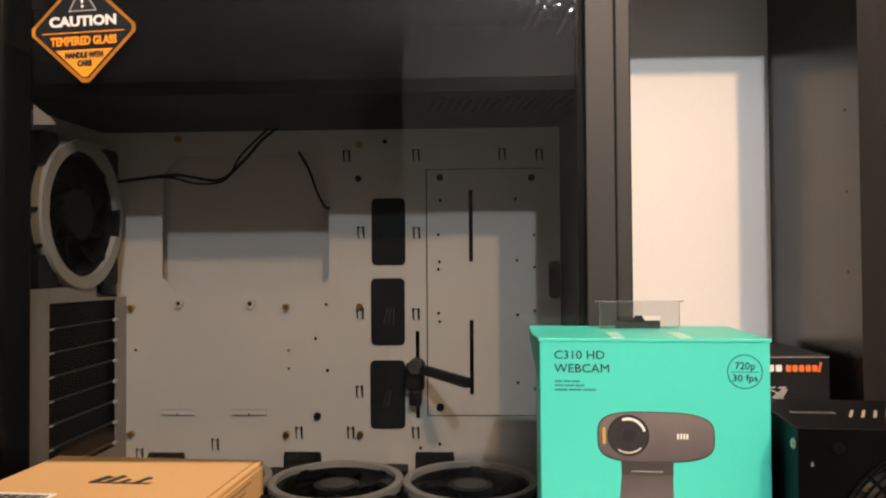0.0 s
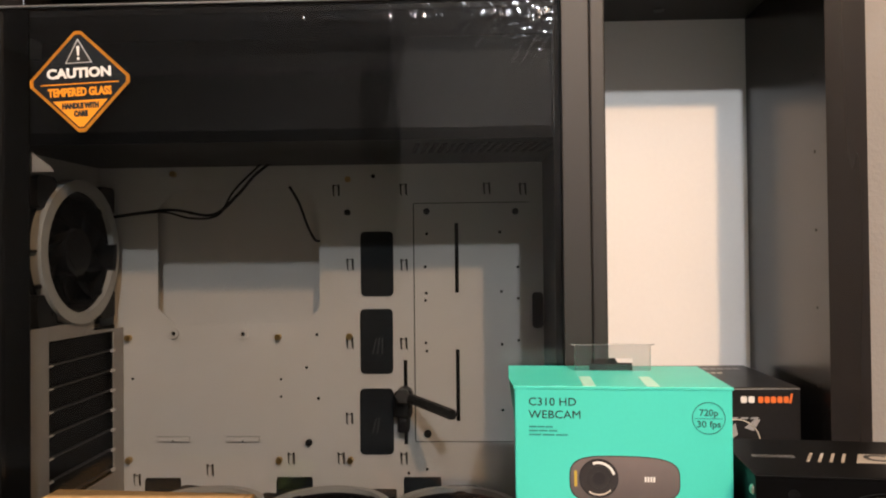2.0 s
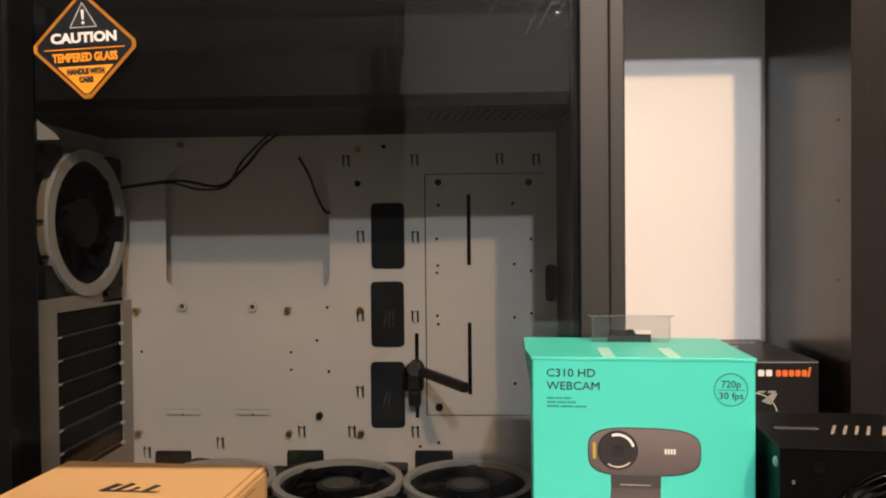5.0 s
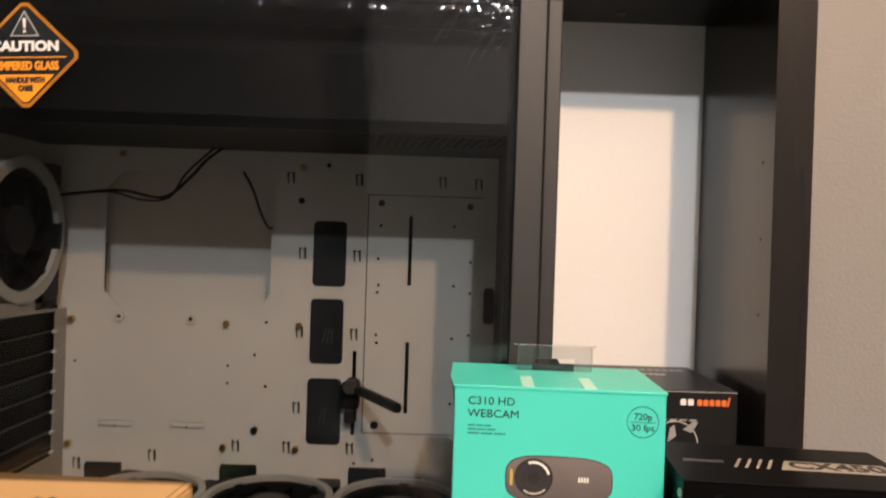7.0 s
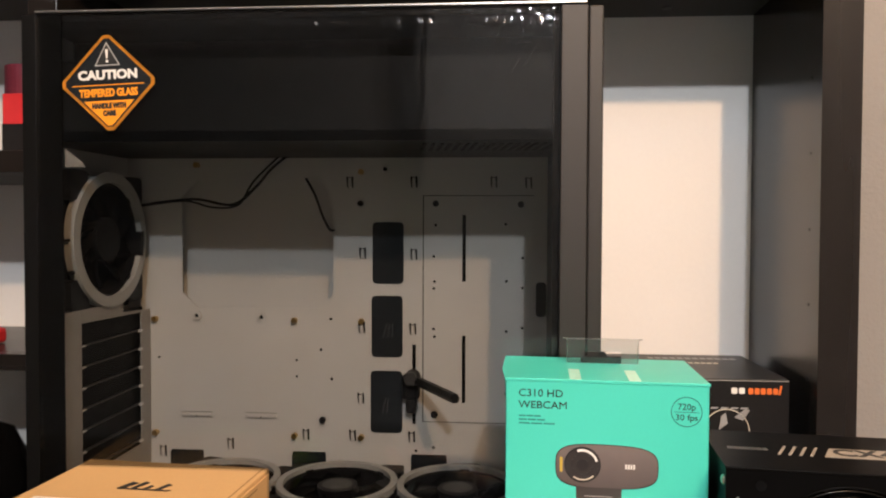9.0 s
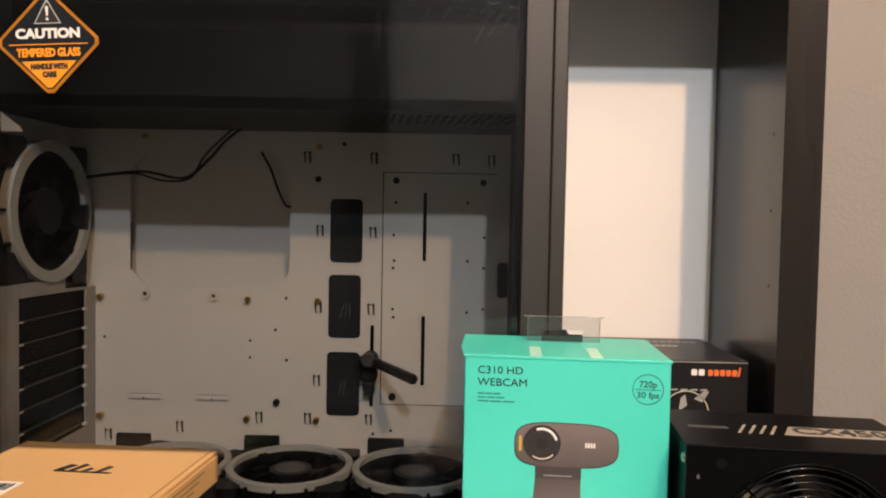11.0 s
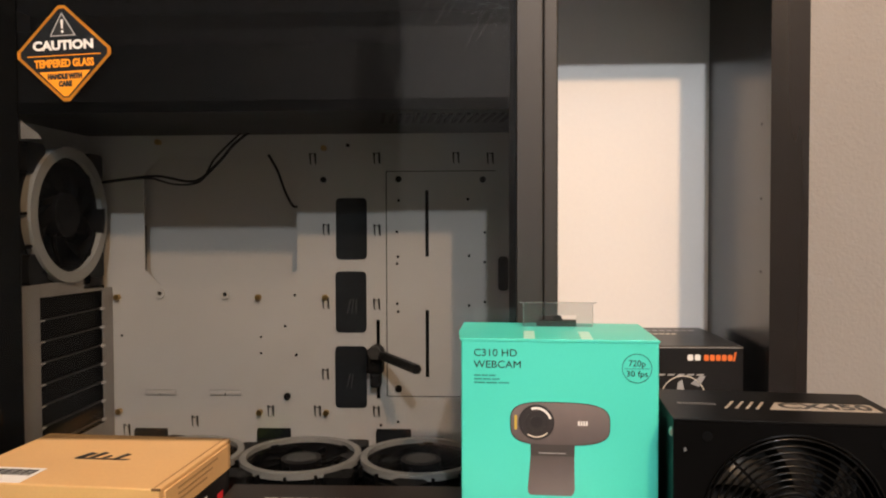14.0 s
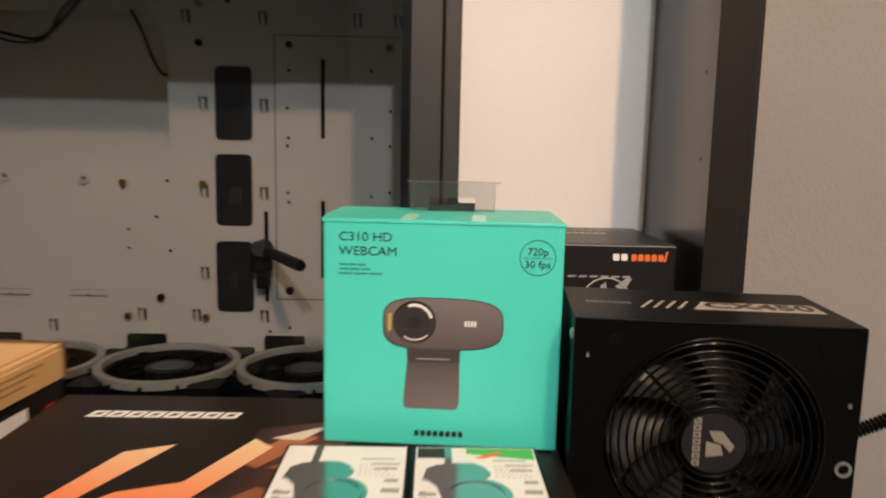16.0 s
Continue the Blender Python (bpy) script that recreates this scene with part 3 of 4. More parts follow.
# cable-tie loops: two slits with a pressed bridge between
TIES = [(-0.125, 0.361), (-0.069, 0.360), (-0.070, 0.279), (-0.126, 0.280), (-0.127, 0.202), (-0.188, 0.161), (-0.136, 0.161), (-0.071, 0.161), (-0.273, 0.149), (-0.139, 0.438), (-0.069, 0.438), (0.017, 0.438), (0.054, 0.437), (-0.350, 0.139)]
for tx, tz in TIES:
    loop = part("tie_loop", box(tx - 0.0016, tx + 0.0016, 0.6975, 0.6999, tz - 0.0055, tz + 0.0055, 0.0006), WHITE_STEEL, case, world=True)
    for side in (-1, 1):
        c = tx + side * 0.0027
        part("slit", prism([(c - 0.0012, tz + 0.0062), (c + 0.0010, tz + 0.0062), (c + 0.0013, tz - 0.0065), (c - 0.0004, tz - 0.0050)], "xz", 0.6993, 0.6999), VOID, loop, world=True)
    part("slit", box(tx - 0.0016, tx + 0.0016, 0.6968, 0.6974, tz + 0.0046, tz + 0.0054), VOID, loop, world=True)
# plain holes and black screws
for hx, hz, r in ((-0.171, 0.255, 0.0016), (-0.198, 0.243, 0.0014), (-0.159, 0.223, 0.0017), (-0.198, 0.225, 0.0014), (-0.160, 0.289, 0.0016), (-0.354, 0.244, 0.0014), (-0.066, 0.146, 0.0016), (-0.047, 0.150, 0.0016)):
    part("hole", prism(circle(hx, hz, r, 10), "xz", 0.6992, 0.6999), VOID, case, world=True)
for hx, hz, r in ((-0.169, 0.178, 0.0035), (-0.127, 0.415, 0.0032), (-0.045, 0.415, 0.0034), (0.046, 0.414, 0.0034), (-0.046, 0.187, 0.004), (-0.045, 0.392, 0.0016), (0.030, 0.393, 0.0016), (-0.10, 0.452, 0.002)):
    part("screw", prism(circle(hx, hz, r, 14), "xz", 0.6958, 0.6999), PLASTIC, case, "black screw", world=True)
for hx, hz in ((-0.310, 0.291), (-0.237, 0.290)):
    boss = part("boss", annulus(hx, hz, 0.0024, 0.0052, "xz", 0.6968, 0.7, 20), WHITE_STEEL, case, world=True)
    part("hole", prism(circle(hx, hz, 0.0022, 12), "xz", 0.6990, 0.6999), VOID, boss, world=True)
for hx, hz in ((-0.047, 0.358), (-0.046, 0.331), (-0.047, 0.3235), (-0.047, 0.280), (-0.046, 0.2715), (0.031, 0.332), (0.048, 0.325), (0.048, 0.357), (0.048, 0.282), (0.031, 0.278), (0.031, 0.211), (0.048, 0.205)):
    boss = part("boss", annulus(hx, hz, 0.0016, 0.0036, "xz", 0.6962, 0.6975, 16), WHITE_STEEL, case, world=True)
    part("hole", prism(circle(hx, hz, 0.0016, 10), "xz", 0.6966, 0.6974), VOID, boss, world=True)
for ex in (-0.311, -0.238):
    part("embossed_rib", box(ex - 0.0175, ex + 0.0175, 0.6978, 0.7, 0.1785, 0.1835, 0.001), WHITE_STEEL, case, world=True)
    # thin grey line along each long edge of the rib
    for z0, z1 in ((0.1777, 0.1783), (0.1838, 0.1842)):
        part("rib_line", box(ex - 0.0180, ex + 0.0180, 0.6992, 0.6999, z0, z1), GREY, case, world=True)
    part("rib_notch", box(ex - 0.0006, ex + 0.0006, 0.6970, 0.6977, 0.1785, 0.1805), VOID, case, world=True)
part("edge_groove", box(-0.0592, -0.0582, 0.6994, 0.6999, 0.178, 0.424), VOID, case, world=True)
part("edge_groove", box(-0.0582, 0.0602, 0.6994, 0.6999, 0.1778, 0.1788), VOID, case, world=True)
part("edge_groove", box(-0.0582, 0.0602, 0.6994, 0.6999, 0.4232, 0.4240), VOID, case, world=True)
part("drive_flange", prism([(0.052, 0.105), (0.066, 0.105), (0.066, 0.150), (0.057, 0.158), (0.052, 0.15)], "xz", 0.655, 0.6565), WHITE_STEEL, case, world=True)
# Added plate stands in for the lit patch on the rear panel
part("lit_corner_patch", prism([(-0.3575, 0.4570), (-0.3560, 0.4550), (-0.3425, 0.4450), (-0.3395, 0.4405), (-0.3575, 0.4405)], "xz", 0.5345, 0.5357), SHADED_STEEL, case, world=True)

# support bracket clamped in the tray's slot
bracket = thing("support_bracket", pose(-0.0685, 0.69, 0.225), "black plastic support bracket clamped to the case tray", "bracket")
part("clamp", box(-0.080, -0.061, 0.682, 0.6985, 0.205, 0.232, 0.004), PLASTIC, bracket, world=True)
part("post", box(-0.076, -0.064, 0.684, 0.6985, 0.190, 0.206, 0.003), PLASTIC, bracket, world=True)
knuckle = prism(circle(-0.0685, 0.2285, 0.0085, 20), "xz", 0.676, 0.692)
part("knuckle", knuckle, PLASTIC, bracket, world=True)
arm = tube([(-0.070, 0.686, 0.2280), (-0.046, 0.650, 0.2270), (-0.0185, 0.606, 0.2262)], 0.0050, 6)
part("arm", arm, PLASTIC, bracket, world=True)
part("nut", prism(circle(-0.0690, 0.2305, 0.0075, 6), "xz", 0.6700, 0.6762), surface("dull_grey_nut", (0.06, 0.06, 0.06), 0.4), bracket, "dull grey hexagonal nut", world=True)
for k, (gx, gz, n_) in enumerate(((-0.098, 0.281, 3), (-0.099, 0.199, 2))):
    bm = None
    for i in range(n_):
        bm = tube([(gx - 0.004 + 0.005 * i, 0.6985, gz - 0.012), (gx - 0.002 + 0.004 * i, 0.697, gz - 0.004), (gx + 0.003 * i, 0.6985, gz + 0.004)], 0.0004, 5, bm)
    part("grommet_slit", bm, DIMGREY, case, world=True)

# loose fan leads
cable = thing("fan_cable", pose(-0.28, 0.68, 0.42), "thin black fan cables hanging inside the case", "cable")
part("lead", tube([(-0.385, 0.672, 0.408), (-0.345, 0.682, 0.415), (-0.305, 0.686, 0.419), (-0.262, 0.680, 0.413), (-0.235, 0.676, 0.432), (-0.218, 0.678, 0.452), (-0.200, 0.685, 0.468)], 0.0016, 6), PLASTIC, cable, world=True)
part("lead", tube([(-0.370, 0.675, 0.410), (-0.318, 0.684, 0.417), (-0.285, 0.683, 0.410), (-0.255, 0.678, 0.413), (-0.238, 0.678, 0.438), (-0.210, 0.686, 0.468)], 0.0012, 6), PLASTIC, cable, world=True)
part("lead", tube([(-0.186, 0.694, 0.442), (-0.175, 0.690, 0.424), (-0.167, 0.690, 0.402), (-0.160, 0.694, 0.387), (-0.156, 0.698, 0.386)], 0.0014, 6), PLASTIC, cable, world=True)

# ---- warning sticker on the glass ----
sticker = thing("warning_sticker", Matrix.Translation((-0.3125, 0.5258, 0.5115)) @ Matrix.Rotation(radians(-2.5), 4, "Y"), "orange and black diamond warning sticker on the glass", "sticker")


def diamond(r, cut):
    pts = []
    for i in range(4):
        a = radians(90 * i)
        for s in (-1, 1):
            pts.append((r * math.cos(a) - s * cut * math.sin(a) - cut * math.cos(a), r * math.sin(a) + s * cut * math.cos(a) - cut * math.sin(a)))
    return pts


part("orange_backing", prism(diamond(0.0435, 0.0028), "xz", -0.0004, 0), ORANGE, sticker)
part("black_field", prism(diamond(0.0400, 0.0024), "xz", -0.0006, -0.0004), INK, sticker)
part("orange_corner", prism([(-0.0225, -0.0153), (0.0225, -0.0153), (0.0020, -0.0366), (-0.0020, -0.0366)], "xz", -0.0009, -0.0008), ORANGE, sticker)
part("rule", prism([(-0.032, -0.0015), (0.032, -0.0015), (0.032, -0.0023), (-0.032, -0.0023)], "xz", -0.0009, -0.0008), ORANGE, sticker)
tri = prism([(-0.0112, 0.0145), (0.0112, 0.0145), (0, 0.0345)], "xz", -0.0009, -0.0008)
part("triangle", tri, surface("pale_grey_print", (0.45, 0.45, 0.44), 0.5), sticker)
part("triangle_field", prism([(-0.0098, 0.0153), (0.0098, 0.0153), (0, 0.0328)], "xz", -0.0010, -0.0009), INK, sticker)
part("mark", prism([(-0.0013, 0.0283), (0.0013, 0.0283), (0.0007, 0.0206), (-0.0007, 0.0206)], "xz", -0.0011, -0.0010, prism(circle(0, 0.0182, 0.0012, 10), "xz", -0.0011, -0.0010)), WHITE, sticker)
part("word", lettering("CAUTION", 0.0105, on_front(0, -0.0010, 0.0064), 0.0525, 0.0005), WHITE, sticker)
part("word", lettering("TEMPERED GLASS", 0.0090, on_front(0, -0.0010, -0.0088), 0.0520, 0.0004), ORANGE, sticker)
part("word", lettering("HANDLE WITH", 0.0058, on_front(0, -0.0011, -0.0198), 0.0300, 0.0005), INK, sticker)
part("word", lettering("CARE", 0.0058, on_front(0, -0.0011, -0.0262), 0.0115, 0.0005), INK, sticker)

# ---- crinkled protective film on the upper part of the glass ----
film = bmesh.new()
cols, rows_n = 420, 84
grid = []
for j in range(rows_n + 1):
    line_v = []
    for i in range(cols + 1):
        x, z = -0.352 + 0.418 * i / cols, 0.470 + 0.0985 * j / rows_n
        fan_out = max(0.0, 1 - math.hypot((x - 0.066) / 0.090, (z - 0.572) / 0.085))
        ticks = max(0.0, noise.noise(Vector((x * 230, z * 40, 5)))) * (0.35 + 0.65 * (i / cols) ** 1.5)
        near = 0.9 * fan_out + 3.2 * max(0.0, 1 - abs(z - 0.5565) / 0.0045) * ticks + 1.6 * max(0.0, 1 - abs(z - 0.5655) / 0.006) * max(0.0, noise.noise(Vector((x * 70 + z * 60, 2, 7)))) * (i / cols)
        w = noise.noise(Vector(((x * 0.86 - z * 0.5) * 290, (x * 0.5 + z * 0.86) * 26, 3))) + 0.5 * noise.noise(Vector((x * 300, z * 300, 9)))
        flat = 0.06 * noise.noise(Vector((x * 25, z * 18, 1)))
        line_v.append(film.verts.new((x, 0.5251 - 0.0010 * max(0.0, min(1.7, near)) * (0.6 + 0.8 * w) - 0.0003 * (0.5 + flat), z)))
    grid.append(line_v)
for a, b in zip(grid, grid[1:]):
    for i in range(cols):
        film.faces.new((a[i], a[i + 1], b[i + 1], b[i]))
part("protective_film", film, FILM, case, "crinkled clear protective film", world=True, smooth=True)

# ---- strips stuck under the upper shelf ----
for x0, x1, y0, y1 in ((-0.333, -0.286, 0.638, 0.650), (-0.064, 0.064, 0.660, 0.668)):
    strip = thing("paper_strip", pose((x0 + x1) / 2, (y0 + y1) / 2, 0.630), "pale paper strip stuck under the dark shelf", "label", "paper strips")
    part("paper", box(x0, x1, y0, y1, 0.6292, 0.6308, 0.0003), CREAM, strip, world=True)
    bm = None
    for i in range(5):
        bm = box(x0 + (x1 - x0) * (0.06 + 0.18 * i), x0 + (x1 - x0) * (0.20 + 0.18 * i), (y0 + y1) / 2 - 0.0012, (y0 + y1) / 2 + 0.0012, 0.6289, 0.6292, 0, bm)
    part("print", bm, GREY, strip, world=True)

# ---- webcam carton: print and hanger ----
wb = webcam_box


def pebble(cx, cz, a, b, power=3.4, n=48):
    """A soft rounded outline, a little taller towards its left."""
    out = []
    for i in range(n):
        t = 2 * math.pi * i / n
        c, q = math.cos(t), math.sin(t)
        x = a * math.copysign(abs(c) ** (2 / power), c)
        out.append((cx + x, cz + b * (1 - 0.03 * x / a) * math.copysign(abs(q) ** (2 / power), q)))
    return out


def ink_ramp(name, axis, lo, hi, a, b, rough=0.4):
    """Printed ink that runs from one tone to another along an axis."""
    m, n, l, p = nodes_of(name)
    co, sep, rng, mix, nz = n.new("ShaderNodeTexCoord"), n.new("ShaderNodeSeparateXYZ"), n.new("ShaderNodeMapRange"), n.new("ShaderNodeMix"), n.new("ShaderNodeTexNoise")
    mix.data_type = "RGBA"
    nz.inputs["Scale"].default_value = 90
    rng.inputs["From Min"].default_value, rng.inputs["From Max"].default_value = a, b
    mix.inputs["A"].default_value, mix.inputs["B"].default_value = (*lo, 1), (*hi, 1)
    shift = n.new("ShaderNodeMath")
    shift.operation, shift.inputs[1].default_value = "MULTIPLY_ADD", (b - a) * 0.25
    l.new(co.outputs["Object"], sep.inputs[0]), l.new(co.outputs["Object"], nz.inputs["Vector"])
    l.new(nz.outputs["Fac"], shift.inputs[0]), l.new(sep.outputs[axis], shift.inputs[2])
    l.new(shift.outputs[0], rng.inputs["Value"]), l.new(rng.outputs[0], mix.inputs["Factor"]), l.new(mix.outputs["Result"], p.inputs["Base Color"])
    p.inputs["Roughness"].default_value = rough
    return m


CAMPRINT = ink_ramp("printed_body_ink", "Z", (0.075, 0.062, 0.060), (0.165, 0.135, 0.130), 0.060, 0.090)
STANDPRINT = ink_ramp("printed_stand_ink", "Z", (0.150, 0.122, 0.118), (0.070, 0.058, 0.056), 0.024, 0.056)
part("word", lettering("C310 HD", 0.0074, on_front(0.0245, -0.0003, 0.1238), 0.0305), INK, wb)
part("word", lettering("WEBCAM", 0.0074, on_front(0.026, -0.0003, 0.1155), 0.0335), INK, wb)
for i, w in enumerate((0.016, 0.019, 0.026)):
    part("small_print", front_bars(0.0093, 0.0093 + w, 0.1078 - 0.0026 * i, 0.0010, 0.0, 3, 0, 0.12), MIDTEAL, wb)
badge = part("badge", annulus(0.123, 0.1145, 0.0099, 0.0103, "xz", -0.0004, 0.0, 48), DARKTEAL, wb)
part("word", lettering("720p", 0.0062, on_front(0.123, -0.0003, 0.1178), 0.0115), INK, badge)
part("word", lettering("30 fps", 0.0058, on_front(0.123, -0.0003, 0.1105), 0.0145), INK, badge)
part("rule", box(0.1145, 0.1315, -0.0003, 0, 0.1141, 0.1144), DARKTEAL, badge)
pic = part("printed_camera", prism(pebble(0.0699, 0.0742, 0.0350, 0.0154), "xz", -0.0004, 0.0), CAMDARK, wb, "printed picture of a grey webcam")
part("camera_face", prism(pebble(0.0699, 0.0743, 0.0344, 0.0148), "xz", -0.0007, -0.0004), CAMPRINT, pic)
part("camera_stand", prism([(0.0492, 0.0600), (0.0804, 0.0600), (0.0800, 0.0510), (0.0803, 0.0275), (0.0797, 0.0252), (0.0782, 0.0230), (0.0492, 0.0230), (0.0477, 0.0245), (0.0474, 0.0275), (0.0494, 0.0510)], "xz", -0.0004, 0.0), STANDPRINT, pic)
part("stand_neck", prism([(0.0494, 0.0512), (0.0802, 0.0512), (0.0802, 0.0598), (0.0494, 0.0598)], "xz", -0.0006, -0.0004), surface("printed_neck", (0.045, 0.038, 0.037), 0.4), pic)
part("stand_slot", box(0.0550, 0.0740, -0.0008, -0.0006, 0.0530, 0.0536), GREY, pic)
part("lens_rim", annulus(0.0535, 0.0752, 0.0112, 0.0126, "xz", -0.0010, -0.0007, 40), CAMDARK, pic)
part("lens", prism(circle(0.0535, 0.0752, 0.0112, 36), "xz", -0.0009, -0.0007), surface("lens_grey", (0.032, 0.028, 0.028), 0.35), pic)
part("lens_ring", annulus(0.0535, 0.0752, 0.0068, 0.0076, "xz", -0.0011, -0.0009, 32), CAMDARK, pic)
part("lens_core", prism(circle(0.0535, 0.0752, 0.0042, 24), "xz", -0.0011, -0.0009), CAMDARK, pic)
arc_o = [(0.0535 + 0.0108 * math.cos(radians(a)), 0.0752 + 0.0108 * math.sin(radians(a))) for a in range(15, 112, 8)]
arc_i = [(0.0535 + 0.0092 * math.cos(radians(a)), 0.0752 + 0.0092 * math.sin(radians(a))) for a in range(111, 14, -8)]
part("lens_highlight", prism(arc_o + arc_i, "xz", -0.0012, -0.0009), WHITE, pic)
low_o = [(0.0535 + 0.0110 * math.cos(radians(a)), 0.0752 + 0.0110 * math.sin(radians(a))) for a in range(235, 316, 8)]
low_i = [(0.0535 + 0.0102 * math.cos(radians(a)), 0.0752 + 0.0102 * math.sin(radians(a))) for a in range(315, 234, -8)]
part("lens_highlight", prism(low_o + low_i, "xz", -0.0012, -0.0009), CREAM, pic)
part("indicator", prism(rrect(0.0380, 0.0398, 0.0695, 0.0800, 0.0008), "xz", -0.0009, -0.0007), surface("amber_print", (0.5, 0.36, 0.05), 0.4), pic)
for i in range(4):
    part("mark", box(0.0825 + 0.0018 * i, 0.0837 + 0.0018 * i, -0.0010, -0.0007, 0.0734, 0.0766), WHITE, pic)
for i in range(8):
    part("letter_block", prism(rrect(0.0542 + 0.0037 * i, 0.0569 + 0.0037 * i, 0.0062, 0.0096, 0.0009), "xz", -0.0004, 0.0), INK, wb)
part("top_flap", prism([(-0.0008, 0.0005), (0.138, 0.0005), (0.1372, 0.0865), (-0.0048, 0.0865), (-0.0042, 0.030)], "xy", 0.1336, 0.1343), TEAL, wb)
bm = bmesh.new()
tuck = [[bm.verts.new((-0.0050 * math.sin(math.pi * min(1.0, v / 0.08) / 2) * (1 - (k / 4) ** 1.6), v, 0.1335 - 0.030 * k / 4)) for v in (0.0008, 0.02, 0.04, 0.06, 0.0865)] for k in range(5)]
for u, w in zip(tuck, tuck[1:]):
    for k in range(4):
        bm.faces.new((u[k], u[k + 1], w[k + 1], w[k]))
bmesh.ops.solidify(bm, geom=bm.faces[:], thickness=0.0004)
part("side_tuck", bm, TEAL, wb, "bulging side flap of the carton", smooth=True)
part("front_lip", box(-0.0006, 0.1386, -0.0006, 0.0006, 0.1322, 0.1343, 0.0003), TEAL, wb)
for tx in (0.0485, 0.089):
    part("tape_seal", prism([(tx - 0.004, -0.0008), (tx + 0.004, -0.0008), (tx + 0.004, 0.036), (tx - 0.004, 0.036)], "xy", 0.1344, 0.1347), PALETEAL, wb, "translucent pale seal")
hang = part("hang_tab", holed(0.0445, 0.0985, 0.1345, 0.1535, [(0.056, 0.086, 0.139, 0.1435)], "xz", 0.0630, 0.0634), CLEARPLASTIC, wb, "clear plastic hang tab")
part("tab_edge", tube([(0.0445, 0.0628, 0.135), (0.0445, 0.0628, 0.152), (0.0455, 0.0628, 0.1535), (0.0975, 0.0628, 0.1535), (0.0985, 0.0628, 0.152), (0.0985, 0.0628, 0.135)], 0.0004, 5), CLEARPLASTIC, hang)
part("carton_peg", prism([(0.055, 0.1345), (0.086, 0.1345), (0.086, 0.1400), (0.0755, 0.1400), (0.0735, 0.1435), (0.0690, 0.1435), (0.0670, 0.1400), (0.055, 0.1400)], "xz", 0.0645, 0.0655), BLACKCARD, hang)

# ---- cooler carton print ----
cb = cooler_box
for i in range(2):
    part("letter_block", prism(rrect(0.1150 + 0.0068 * i, 0.1204 + 0.0068 * i, 0.1522, 0.1580, 0.0014), "xz", -0.0004, 0.0), WHITE, cb)
for i in range(5):
    part("letter_block", prism(rrect(0.1305 + 0.0056 * i, 0.1350 + 0.0056 * i, 0.1520, 0.1578, 0.0014), "xz", -0.0004, 0.0), DEEPORANGE, cb)
part("maker_mark", front_bars(0.1585, 0.1605, 0.1560, 0.0085, 0.0, 1, 0.1, 0.1), DEEPORANGE, cb)
part("printed_ring", annulus(0.111, 0.1165, 0.0205, 0.0213, "xz", -0.0004, 0, 40), CREAM, cb)
part("printed_fan", prism([(0.104, 0.118), (0.106, 0.131), (0.110, 0.134), (0.112, 0.124)], "xz", -0.0004, 0, prism([(0.118, 0.13), (0.128, 0.138), (0.132, 0.137), (0.126, 0.127)], "xz", -0.0004, 0)), GREY, cb)
part("printed_fins", front_bars(0.078, 0.133, 0.1385, 0.0016, 0.0, 6, 0.4, 0.3), GREY, cb)
part("top_print", top_bars(0.06, 0.155, 0.104, 0.008, 0.1661, 12, 0, 0.3), GREY, cb)
part("top_print", top_bars(0.09, 0.128, 0.078, 0.004, 0.1661, 6, 0, 0.3), CREAM, cb)
part("flap_seam", box(0.0005, 0.1675, -0.0003, 0.0004, 0.1642, 0.1648), GREY, cb)

# ---- power supply ----
W, D, HT = 0.148, 0.087, 0.1535
FX, FZ, FR = 0.0750, 0.0905, 0.0555


def face_with_round_hole(w, h, cx, cz, r, y0, y1, n=72):
    bm = bmesh.new()
    inner, outer = [], []
    for i in range(n):
        a = 2 * math.pi * i / n
        c, s = math.cos(a), math.sin(a)
        k = min([t for t in ((w - cx) / c if c > 1e-9 else 9, -cx / c if c < -1e-9 else 9, (h - cz) / s if s > 1e-9 else 9, -cz / s if s < -1e-9 else 9)])
        inner.append((cx + r * c, cz + r * s))
        outer.append((cx + k * c, cz + k * s))
    for ca, cb_ in ((0, 0), (w, 0), (0, h), (w, h)):
        i = min(range(n), key=lambda q: (outer[q][0] - ca) ** 2 + (outer[q][1] - cb_) ** 2)
        outer[i] = (ca, cb_)
    loops = [[bm.verts.new((a, y, b)) for a, b in pts] for pts, y in ((inner, y0), (outer, y0), (outer, y1), (inner, y1))]
    for k in range(4):
        u, v = loops[k], loops[(k + 1) % 4]
        for i in range(n):
            bm.faces.new((u[i], u[(i + 1) % n], v[(i + 1) % n], v[i]))
    return bm


part("front_plate", face_with_round_hole(W, HT, FX, FZ, FR, 0, 0.0014), PSU_BLACK, psu)
part("shell", box(0, 0.0014, 0.0015, D, 0, HT), PSU_BLACK, psu)
part("shell", box(W - 0.0014, W, 0.0015, D, 0, HT), PSU_BLACK, psu)
part("top_plate", box(-0.0002, W + 0.0002, 0.0006, D, HT - 0.0002, HT + 0.0012, 0.0005), PSU_BLACK, psu)
part("bottom_plate", box(0.0015, W - 0.0015, 0.0015, D, 0, 0.0014), PSU_BLACK, psu)
part("back_plate", box(0.0015, W - 0.0015, D - 0.0014, D, 0.0015, HT - 0.0003), PSU_BLACK, psu)
# Added near-black sheet stands in for the unlit inside behind the fan
part("well_shade_sheet", box(0.0015, W - 0.0015, 0.030, 0.0314, 0.0015, HT - 0.0003), VOID, psu)
part("fan_shroud", annulus(FX, FZ, FR + 0.0005, FR + 0.003, "xz", 0.0016, 0.0295, 56), PLASTIC, psu)
